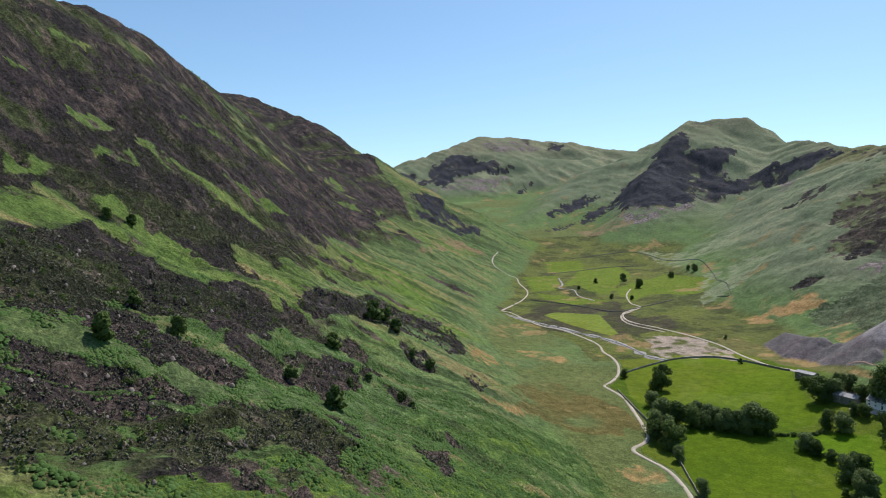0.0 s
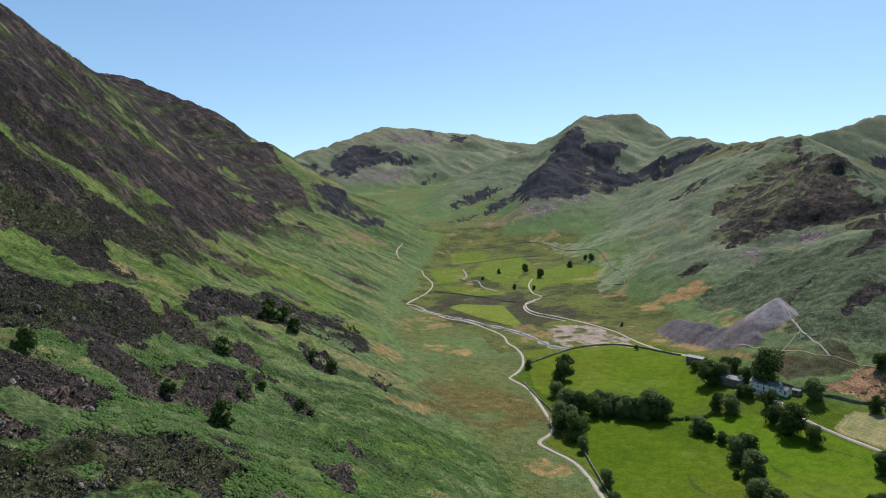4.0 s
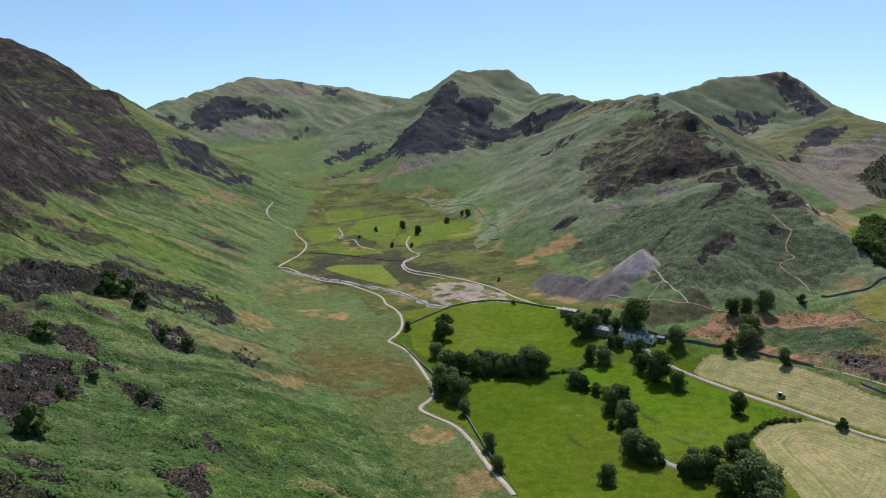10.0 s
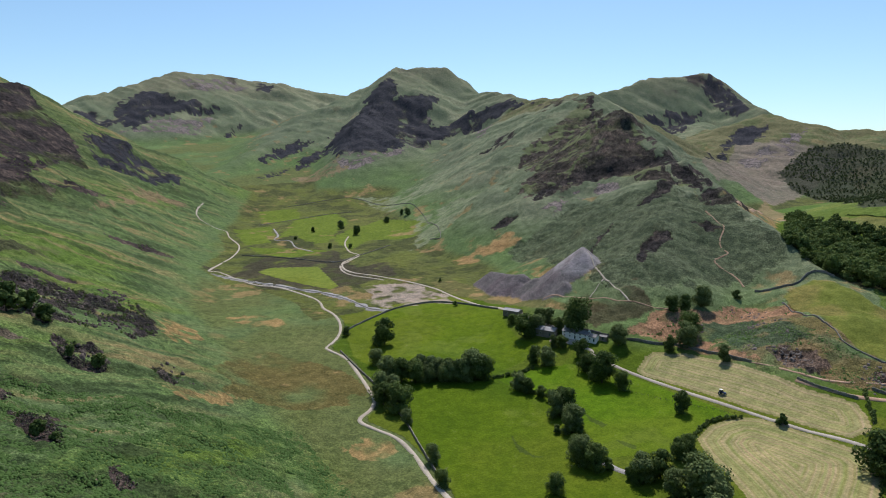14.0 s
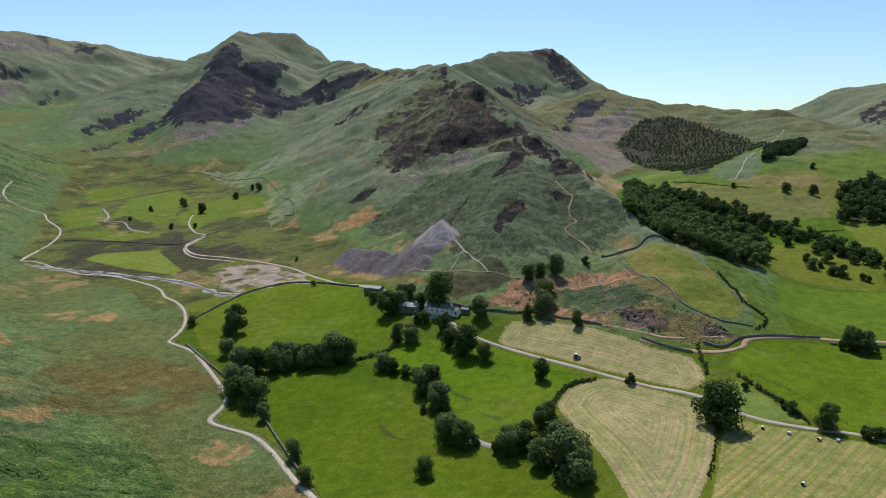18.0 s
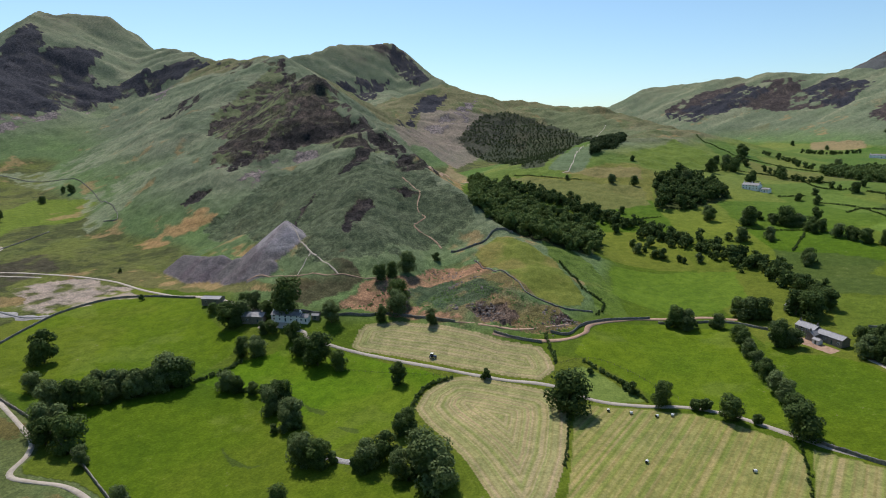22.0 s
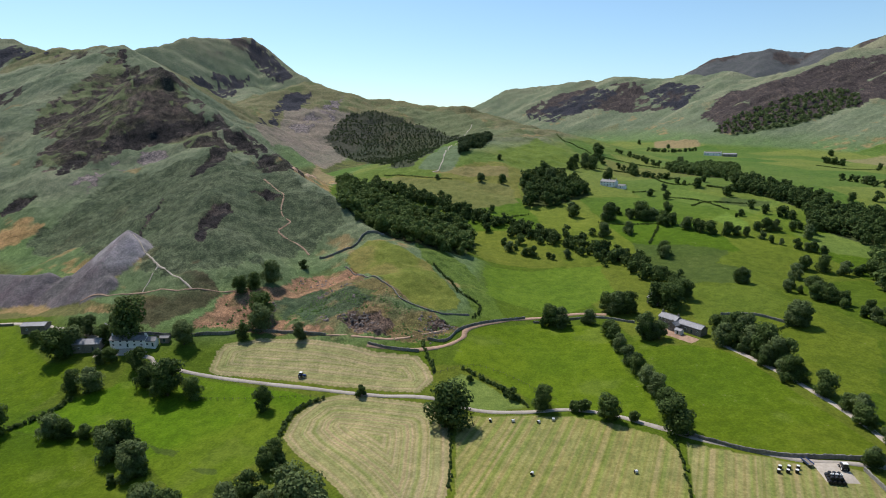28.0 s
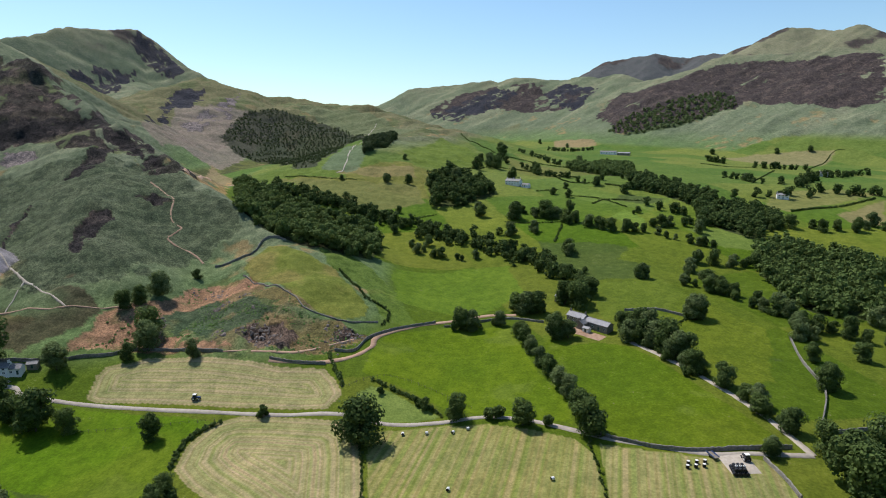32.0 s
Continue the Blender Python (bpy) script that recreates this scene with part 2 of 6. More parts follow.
def ground_material():
    """Land cover comes as a colour, with its coarseness (heather, rock) and the mown swaths as numbers."""
    mat, tree, shader = node_material("land_cover", 0.95)
    shader.inputs["Specular IOR Level"].default_value = 0.06
    cover, coarse, swath, over, veil = (tree.nodes.new("ShaderNodeAttribute") for _ in range(5))
    cover.attribute_name, coarse.attribute_name, swath.attribute_name, over.attribute_name, veil.attribute_name = "cover", "coarse", "swath", "over", "veil"
    tufts, clumps, drifts = noise_node(tree, 0.85, 6, rough=0.7), noise_node(tree, 0.17, 5, rough=0.65), noise_node(tree, 0.03, 4)
    # smooth turf varies little, coarse growth a lot
    soft = ramp_node(tree, clumps, [(0.38, (0.84, 0.87, 0.84)), (0.62, (1.15, 1.12, 1.14))])
    soft = mix_node(tree, soft, ramp_node(tree, tufts, [(0.38, (0.82, 0.84, 0.82)), (0.62, (1.18, 1.16, 1.18))]), 1.0, "MULTIPLY")
    hard = ramp_node(tree, tufts, [(0.37, (0.38, 0.40, 0.42)), (0.50, (0.85, 0.86, 0.87)), (0.64, (1.8, 1.72, 1.65))])
    hard = mix_node(tree, hard, ramp_node(tree, clumps, [(0.38, (0.60, 0.62, 0.64)), (0.62, (1.40, 1.38, 1.32))]), 1.0, "MULTIPLY")
    vary = mix_node(tree, soft, hard, coarse.outputs["Fac"])
    vary = mix_node(tree, vary, ramp_node(tree, drifts, [(0.3, (0.86, 0.90, 0.86)), (0.7, (1.12, 1.08, 1.10))]), 1.0, "MULTIPLY")
    colour = mix_node(tree, cover.outputs["Color"], vary, 1.0, "MULTIPLY")
    # heather and rock break up into clumps at their edges
    ragged = math_node(tree, "ADD", math_node(tree, "MULTIPLY", clumps, 1.5), math_node(tree, "MULTIPLY", tufts, 1.1))
    edge = tree.nodes.new("ShaderNodeMapRange")
    edge.interpolation_type = "SMOOTHSTEP"
    edge.inputs["From Min"].default_value, edge.inputs["From Max"].default_value = 1.55, 1.85
    tree.links.new(math_node(tree, "ADD", veil.outputs["Fac"], ragged), edge.inputs["Value"])
    colour = mix_node(tree, colour, mix_node(tree, over.outputs["Color"], hard, 1.0, "MULTIPLY"), edge.outputs[0])
    # rows of cut grass
    wobble = math_node(tree, "ADD", swath.outputs["Fac"], math_node(tree, "MULTIPLY", clumps, 0.5))
    wave = math_node(tree, "SINE", math_node(tree, "MULTIPLY", wobble, 2 * math.pi / 3.8))
    on = math_node(tree, "GREATER_THAN", swath.outputs["Fac"], 0.5)
    furrow = tree.nodes.new("ShaderNodeMapRange")
    furrow.inputs["From Min"].default_value, furrow.inputs["From Max"].default_value = -0.1, -0.9
    tree.links.new(wave, furrow.inputs["Value"])
    row = math_node(tree, "MULTIPLY", furrow.outputs[0], on)
    # neighbouring rows dried unevenly
    uneven = tree.nodes.new("ShaderNodeTexNoise")
    uneven.noise_dimensions = "1D"
    uneven.inputs["Scale"].default_value = 0.30
    tree.links.new(swath.outputs["Fac"], uneven.inputs["W"])
    cured = mix_node(tree, colour, ramp_node(tree, uneven.outputs["Fac"], [(0.35, (0.80, 0.97, 0.66)), (0.65, (1.14, 1.04, 1.12))]), 1.0, "MULTIPLY")
    colour = mix_node(tree, colour, cured, on)
    colour = mix_node(tree, colour, mix_node(tree, colour, (0.84, 0.85, 0.76, 1), 1.0, "MULTIPLY"), row)
    tree.links.new(colour, shader.inputs["Base Color"])
    relief = math_node(tree, "MULTIPLY", math_node(tree, "ADD", tufts, math_node(tree, "MULTIPLY", clumps, 1.5)), math_node(tree, "ADD", math_node(tree, "MULTIPLY", coarse.outputs["Fac"], 2.2), 0.35))
    bump_node(tree, shader, relief, 0.9)
    return mat


TURF = ground_material()
TRACK = plain("pale_stony_track", (0.28, 0.245, 0.195), (0.46, 0.41, 0.34), 0.7, bump=0.05)
TARMAC = plain("worn_lane_tarmac", (0.24, 0.215, 0.18), (0.40, 0.36, 0.30), 0.6, bump=0.02)
EARTH = plain("reddish_bare_earth", (0.22, 0.14, 0.09), (0.42, 0.29, 0.20), 0.5, bump=0.1)
SHINGLE = plain("grey_river_shingle", (0.14, 0.135, 0.13), (0.40, 0.385, 0.37), 0.9, bump=0.2)
WATER = plain("shallow_beck_water", (0.05, 0.055, 0.05), (0.14, 0.14, 0.13), 0.4, roughness=0.35)
STONE = plain("lichened_wall_stone", (0.08, 0.076, 0.066), (0.32, 0.30, 0.265), 1.1, bump=0.35)
ROCK = plain("weathered_fell_rock", (0.06, 0.052, 0.046), (0.26, 0.22, 0.195), 0.6, bump=0.4)
CRAG = plain("dark_shaly_crag", (0.028, 0.025, 0.024), (0.135, 0.108, 0.094), 0.45, bump=0.6)
BARK = plain("grey_brown_bark", (0.05, 0.04, 0.03), (0.14, 0.12, 0.09), 2.0, bump=0.1)
LEAVES = leaf_material("broad_leaves", (0.042, 0.072, 0.022), (0.128, 0.184, 0.052))
PALE_LEAVES = leaf_material("pale_broad_leaves", (0.066, 0.100, 0.034), (0.178, 0.232, 0.090))
NEEDLES = leaf_material("dark_needles", (0.030, 0.050, 0.022), (0.085, 0.115, 0.045))
SLATE = plain("grey_lakeland_slate", (0.10, 0.103, 0.106), (0.25, 0.25, 0.255), 1.5, roughness=0.6, bump=0.05)
PALE_SLATE = plain("pale_weathered_slate", (0.17, 0.17, 0.178), (0.33, 0.33, 0.34), 1.2, roughness=0.6, bump=0.05)
LIMEWASH = plain("white_limewash", (0.76, 0.75, 0.72), (0.88, 0.87, 0.84), 0.8, bump=0.02)
RUBBLE = plain("brown_rubble_walling", (0.12, 0.10, 0.085), (0.30, 0.27, 0.23), 1.6, bump=0.1)
GLASS = plain("dark_window_glass", (0.02, 0.022, 0.025), (0.05, 0.055, 0.06), 0.5, roughness=0.08)
WHITE_PAINT = plain("white_painted_wood", (0.68, 0.68, 0.66), (0.82, 0.82, 0.80), 2.0, roughness=0.5)
DOOR_PAINT = plain("dark_green_door_paint", (0.03, 0.06, 0.05), (0.05, 0.09, 0.07), 2.0, roughness=0.5)
BLACK_WRAP = plain("black_silage_wrap", (0.012, 0.012, 0.013), (0.03, 0.03, 0.032), 2.0, roughness=0.35, bump=0.05)
WHITE_WRAP = plain("white_bale_wrap", (0.55, 0.56, 0.54), (0.78, 0.78, 0.76), 2.0, roughness=0.4, bump=0.05)
TYRE = plain("black_tyre_rubber", (0.015, 0.015, 0.015), (0.035, 0.035, 0.035), 3.0, roughness=0.8)
BLUE_PAINT = plain("blue_tractor_paint", (0.03, 0.06, 0.16), (0.05, 0.10, 0.24), 2.0, roughness=0.35)
DARK_PAINT = plain("dark_grey_paint", (0.03, 0.032, 0.035), (0.07, 0.07, 0.075), 2.0, roughness=0.35)
TIMBER = plain("weathered_grey_timber", (0.12, 0.10, 0.08), (0.28, 0.25, 0.21), 2.0, bump=0.05)


# ---- ground sheet and its land cover ----
def inside(x, y, outline):
    hit = np.zeros(len(x), bool)
    px, py = np.array(outline, float).T
    box = (x > px.min()) & (x < px.max()) & (y > py.min()) & (y < py.max())
    bx, by = x[box], y[box]
    within = np.zeros(len(bx), bool)
    for x0, y0, x1, y1 in zip(px, py, np.roll(px, -1), np.roll(py, -1)):
        if y0 != y1:
            within ^= ((y0 > by) != (y1 > by)) & (bx < (x1 - x0) * (by - y0) / (y1 - y0) + x0)
    hit[box] = within
    return hit


def edge_distance(x, y, outline):
    best = np.full(len(x), 1e6)
    for (x0, y0), (x1, y1) in zip(outline, outline[1:] + outline[:1]):
        dx, dy = x1 - x0, y1 - y0
        s = np.clip(((x - x0) * dx + (y - y0) * dy) / (dx * dx + dy * dy + 1e-9), 0, 1)
        best = np.minimum(best, np.hypot(x - x0 - s * dx, y - y0 - s * dy))
    return best


PASTURES = {  # outline, colour of the sward
    "north_meadow": ([(-216, -498), (-253, -516), (-282, -526), (-316, -521), (-336, -494), (-339, -452), (-322, -422), (-306, -386), (-308, -367), (-284, -354), (-257, -352), (-234, -355), (-207, -375), (-199, -408), (-196, -437)], (0.082, 0.130, 0.004)),
    "beck_meadow": ([(-181, -372), (-194, -374), (-203, -368), (-230, -349), (-251, -348), (-251, -334), (-256, -316), (-261, -297), (-242, -266), (-225, -232), (-221, -216), (-220, -187), (-211, -165), (-147, -212), (-153, -238), (-166, -277), (-173, -315), (-182, -342)], (0.066, 0.112, 0.004)),
    "farm_meadow": ([(-252, -346), (-282, -342), (-305, -326), (-315, -323), (-316, -290), (-314, -237), (-312, -219), (-297, -225), (-277, -219), (-259, -218), (-238, -230), (-229, -233), (-241, -250), (-250, -268), (-263, -283), (-260, -306), (-253, -329)], (0.076, 0.146, 0.004)),
    "lane_meadow": ([(-416, -71), (-399, -56), (-402, -41), (-397, -26), (-379, -14), (-346, 1), (-323, 12), (-305, 20), (-300, 6), (-301, -22), (-306, -44), (-319, -49), (-341, -60), (-377, -69)], (0.074, 0.118, 0.005)),
    "knoll_meadow": ([(-400, -158), (-425, -125), (-426, -91), (-409, -86), (-368, -75), (-336, -62), (-317, -60), (-320, -78), (-323, -97), (-326, -113), (-343, -137), (-354, -162), (-379, -163)], (0.092, 0.142, 0.006)),
    "mown_corner": ([(-336, -160), (-343, -154), (-340, -144), (-321, -117), (-316, -128), (-315, -144), (-326, -150)], (0.140, 0.190, 0.044)),
    "upper_meadow": ([(-224, -773), (-244, -784), (-291, -748), (-272, -642), (-260, -634), (-237, -698)], (0.150, 0.195, 0.030)),
}
HAYFIELDS = {  # outline, colour of the stubble, direction of the rows (None: round the edge)
    "upper_hayfield": ([(-324, -292), (-341, -299), (-349, -299), (-359, -280), (-358, -255), (-355, -231), (-352, -204), (-356, -182), (-346, -173), (-336, -167), (-324, -170), (-323, -192), (-322, -221), (-323, -257), (-322, -287)], (0.290, 0.252, 0.140), 90),
    "round_hayfield": ([(-278, -218), (-294, -222), (-310, -218), (-316, -208), (-317, -189), (-315, -161), (-308, -152), (-294, -146), (-264, -137), (-237, -133), (-219, -133), (-222, -148), (-243, -170), (-249, -177), (-258, -190), (-268, -206)], (0.290, 0.252, 0.135), 35),
    "long_hayfield": ([(-300, -145), (-308, -143), (-313, -117), (-316, -98), (-312, -79), (-305, -60), (-295, -54), (-267, -52), (-246, -50), (-236, -128), (-257, -133)], (0.230, 0.216, 0.080), 8),
    "end_hayfield": ([(-302, -51), (-298, -33), (-294, -13), (-294, 1), (-292, 8), (-273, 11), (-252, 13), (-248, -47), (-269, -51)], (0.232, 0.216, 0.088), 8),
}
HIGH_HEATH = [(171, -299), (173, -330), (164, -345), (149, -343), (141, -352), (136, -373), (122, -376), (106, -377), (88, -370), (76, -380), (91, -433), (98, -449), (88, -456), (68, -434), (69, -451), (84, -481), (63, -564), (71, -581), (53, -594), (48, -597), (58, -643), (40, -712), (21, -755), (29, -773), (5, -841), (-24, -855), (-19, -899), (5, -921), (-35, -995), (-22, -1106), (-43, -1143), (-74, -1173), (-60, -1300), (100, -1800), (700, -1800), (700, -150), (200, -150), (185, -260)]
SLOPE_HEATH = [
    [(138, -241), (139, -264), (138, -297), (138, -330), (121, -322), (99, -306), (89, -312), (81, -344), (75, -355), (61, -350), (50, -340), (43, -301), (48, -273), (53, -262), (62, -260), (64, -250), (72, -258), (78, -241), (81, -232), (88, -229), (101, -232), (112, -230), (121, -230), (126, -219)],
    [(123, -213), (117, -223), (106, -219), (100, -222), (95, -219), (89, -223), (84, -228), (73, -218), (67, -231), (50, -212), (46, -220), (42, -202), (46, -194), (53, -195), (57, -195), (63, -183), (71, -190), (77, -188), (81, -184), (91, -201), (94, -194), (90, -180), (96, -182), (103, -178)],
    [(86, -149), (89, -157), (88, -167), (82, -169), (76, -168), (72, -171), (66, -172), (60, -181), (55, -177), (51, -173), (54, -170), (62, -169), (68, -166), (76, -156), (81, -153)],
    [(85, -147), (80, -152), (76, -155), (71, -159), (68, -164), (61, -167), (56, -166), (48, -161), (45, -157), (48, -156), (56, -159), (51, -149), (50, -143), (56, -149), (60, -150), (53, -137), (51, -131), (54, -126), (56, -124), (61, -130), (65, -132), (70, -134), (65, -127), (61, -117), (66, -113)],
    [(45, -179), (39, -186), (34, -186), (28, -179), (27, -185), (21, -190), (14, -188), (9, -181), (9, -168), (15, -159), (18, -156), (23, -177), (28, -176), (28, -160), (33, -164), (37, -168), (43, -173)],
    [(43, -133), (39, -138), (33, -137), (30, -136), (32, -147), (27, -145), (24, -139), (27, -135), (34, -131), (40, -130)],
    [(48, -130), (44, -128), (42, -123), (44, -122)],
    [(21, -141), (16, -142), (13, -139), (19, -138)],
    [(33, -276), (26, -276), (20, -306), (10, -304), (7, -284), (12, -240), (16, -234), (23, -243), (30, -246), (30, -261)],
    [(6, -294), (-1, -329), (-6, -323), (3, -281)],
    [(53, -361), (40, -357), (32, -347), (23, -348), (14, -359), (3, -343), (12, -318), (21, -326), (30, -319), (39, -326), (48, -323)],
    [(64, -271), (53, -262), (45, -259), (37, -251), (27, -244), (20, -240), (26, -236), (33, -226), (40, -219), (49, -234), (56, -237)],
    [(-8, -291), (-18, -313), (-19, -271), (-14, -270), (-10, -280)],
    [(-17, -216), (-29, -230), (-32, -213), (-27, -201), (-22, -205)],
    [(-29, -254), (-38, -263), (-37, -250), (-32, -245)],
    [(35, -610), (26, -622), (15, -637), (22, -609)],
    [(54, -569), (42, -579), (37, -570), (49, -551)],
    [(-19, -918), (-53, -932), (-33, -932), (-89, -1045), (-66, -925), (-26, -911)],
    [(-69, -807), (-115, -827), (-140, -815), (-110, -791), (-74, -792)],
    [(2, -567), (-26, -582), (-46, -572), (-25, -572), (-2, -562)],
    [(67, -546), (58, -545), (59, -530), (64, -525)],
]
SLOPE_CRAGS = [
    [(48, -426), (26, -450), (10, -518), (-10, -559), (-31, -555), (-66, -590), (-75, -533), (-73, -480), (-58, -443), (-46, -449), (-32, -427), (-15, -408), (-7, -420), (8, -417), (15, -397), (25, -373), (34, -367), (47, -363)],
    [(-15, -400), (-22, -398), (-37, -397), (-41, -378), (-31, -369), (-21, -370)],
    [(-60, -396), (-68, -407), (-76, -405), (-78, -387), (-89, -393), (-73, -379), (-60, -373)],
    [(26, -276), (20, -306), (10, -304), (8, -288), (12, -264), (20, -268)],
    [(126, -309), (111, -311), (94, -292), (83, -279), (83, -256), (96, -262), (107, -267)],
    [(81, -344), (70, -349), (62, -339), (63, -299), (71, -306)],
]
SLOPE_SWARD = [
    [(165, -287), (165, -326), (151, -336), (142, -356), (119, -369), (102, -376), (77, -366), (82, -346), (89, -319), (110, -323), (139, -340), (139, -299), (146, -279), (146, -254)],
    [(163, -363), (156, -382), (140, -384), (123, -380), (103, -381), (119, -369), (141, -360), (153, -360)],
    [(246, -433), (240, -441), (231, -444), (238, -431)],
    [(197, -345), (188, -359), (182, -371), (179, -337), (183, -321)],
    [(213, -443), (208, -473), (191, -479), (197, -447), (205, -434)],
    [(188, -419), (177, -465), (168, -451), (182, -420)],
    [(183, -491), (165, -500), (145, -511), (155, -481), (175, -481)],
    [(190, -592), (165, -633), (144, -688), (160, -632), (178, -603)],
    [(150, -507), (127, -537), (94, -541), (103, -514), (127, -500)],
    [(137, -560), (113, -589), (78, -600), (95, -574), (121, -554)],
    [(260, -493), (260, -543), (250, -595), (252, -526)],
    [(67, -953), (32, -975), (12, -953), (43, -944)],
    [(93, -992), (82, -1155), (46, -1145), (75, -1058)],
    [(14, -1058), (-15, -1102), (-38, -1108), (-7, -954)],
]
HILL_CROWN = [(-988, -978), (-940, -894), (-748, -665), (-727, -615), (-644, -511), (-602, -437), (-616, -467), (-595, -479), (-623, -543), (-638, -619), (-608, -654), (-587, -681), (-571, -704), (-644, -760), (-778, -945)]
HILL_HEATH = [
    [(-600, -712), (-636, -704), (-688, -710), (-720, -711), (-733, -700), (-749, -674), (-774, -663), (-718, -581), (-656, -503), (-651, -508), (-666, -564), (-656, -595), (-635, -617), (-606, -620), (-584, -630), (-564, -651), (-550, -667)],
    [(-832, -1156), (-892, -1153), (-900, -1087), (-859, -1113)],
    [(-755, -889), (-785, -862), (-898, -917), (-857, -848), (-736, -797), (-682, -792)],
    [(-997, -996), (-962, -979), (-1011, -1117), (-994, -1156)],
]
HILL_ROCK = [
    [(-609, -666), (-632, -656), (-660, -639), (-686, -601), (-698, -552), (-692, -538), (-671, -578), (-643, -614), (-606, -620)],
    [(-554, -480), (-584, -483), (-634, -496), (-623, -480), (-578, -463), (-548, -464)],
    [(-497, -671), (-522, -668), (-528, -653), (-502, -644)],
    [(-550, -656), (-590, -679), (-614, -660), (-577, -643)],
    [(-422, -377), (-456, -398), (-480, -404), (-490, -392), (-475, -381), (-450, -378), (-425, -371)],
    [(-521, -394), (-539, -386), (-533, -367), (-522, -382)],
    [(-641, -505), (-657, -497), (-648, -468), (-601, -416), (-599, -425), (-625, -473)],
    [(-426, -436), (-474, -466), (-498, -468), (-474, -459), (-458, -459)],
    [(-1002, -993), (-1003, -978), (-757, -725), (-740, -689), (-729, -702), (-943, -924)],
]
HILL_GREEN = [
    [(-736, -669), (-760, -656), (-774, -650), (-729, -646)],
    [(-627, -679), (-655, -667), (-663, -664), (-626, -667)],
]
HILL_DRY = [
    [(-455, -650), (-483, -642), (-498, -624), (-494, -605), (-477, -614), (-444, -625), (-426, -642)],
    [(-605, -414), (-612, -397), (-836, -479), (-585, -355), (-589, -384)],
]
DARK_MOOR = [(-170, -825), (-192, -740), (-208, -680), (-234, -644), (-264, -635), (-306, -637), (-349, -649), (-370, -718), (-326, -709), (-336, -778), (-352, -845), (-294, -827), (-261, -854), (-210, -810)]
HILL_FERN = [(-464, -599), (-493, -593), (-525, -589), (-569, -595), (-568, -520), (-589, -463), (-602, -434), (-591, -402), (-561, -354), (-540, -319), (-522, -304), (-491, -315), (-460, -324), (-409, -333), (-389, -379), (-415, -419), (-416, -437), (-445, -522)]
HILL_PALE = [
    [(-703, -1281), (-777, -1224), (-806, -1122), (-775, -1007), (-724, -1065), (-647, -1081)],
    [(-615, -1350), (-723, -1204), (-691, -1113), (-584, -1111), (-618, -1286)],
    [(-928, -1353), (-929, -1159), (-919, -1037), (-841, -1091), (-794, -1144)],
    [(-571, -993), (-645, -954), (-658, -892), (-526, -783), (-462, -780), (-429, -766)],
]
RED_FOOT = [
    [(-560, -1645), (-681, -1625), (-691, -1530), (-628, -1507), (-572, -1581)],
    [(-53, -841), (-163, -1167), (-227, -1205), (-136, -1105), (-91, -1077), (-105, -1047)],
    [(-111, -1151), (-172, -1235), (-209, -1218), (-248, -1206), (-181, -1167), (-130, -1120)],
]
FELL_HEATH = {
    "scope_crest": [(-1136, -1298), (-1039, -1108), (-1002, -982), (-944, -895), (-934, -904), (-960, -966), (-1011, -1101), (-1056, -1196)],
    "fell": [(-2083, 133), (-2282, 227), (-2190, 390), (-2160, 551), (-2046, 719), (-1880, 831), (-1559, 681), (-1582, 601), (-1798, 492), (-1789, 448), (-1794, 252), (-1797, 150)],
    "knott": [(-2624, -501), (-2753, -348), (-2608, 7), (-2405, 104), (-2291, 58), (-2445, -165), (-2513, -391)],
}
CRAGS = {"far_side": [(-813, -1130), (-896, -1143), (-892, -1092), (-819, -1032), (-821, -1095)], "knoll_rock": [(-376, -242), (-386, -231), (-382, -217), (-380, -208), (-364, -205), (-366, -224)], "knoll_knob": [(-387, -187), (-396, -180), (-390, -172), (-381, -180)]}
# outlines of the far faces that are painted dark for their shade
BROAD_SHADED_FACES = [[(-731, -1790), (-829, -1940), (-903, -1933), (-950, -1970), (-1085, -2037), (-1082, -1985), (-1042, -1912), (-1190, -1855), (-1091, -1790), (-1071, -1726), (-1145, -1688), (-1235, -1569), (-1260, -1478), (-1141, -1572), (-1044, -1657), (-851, -1547), (-693, -1603)], [(-124, -2964), (-184, -3014), (-263, -2988), (-297, -3074), (-427, -3210), (-561, -3073), (-690, -2993), (-585, -2939), (-405, -2896), (-325, -2788), (-274, -2874), (-193, -2853)], [(-525, -1820), (-607, -1908), (-699, -1955), (-695, -1890), (-606, -1851)]]
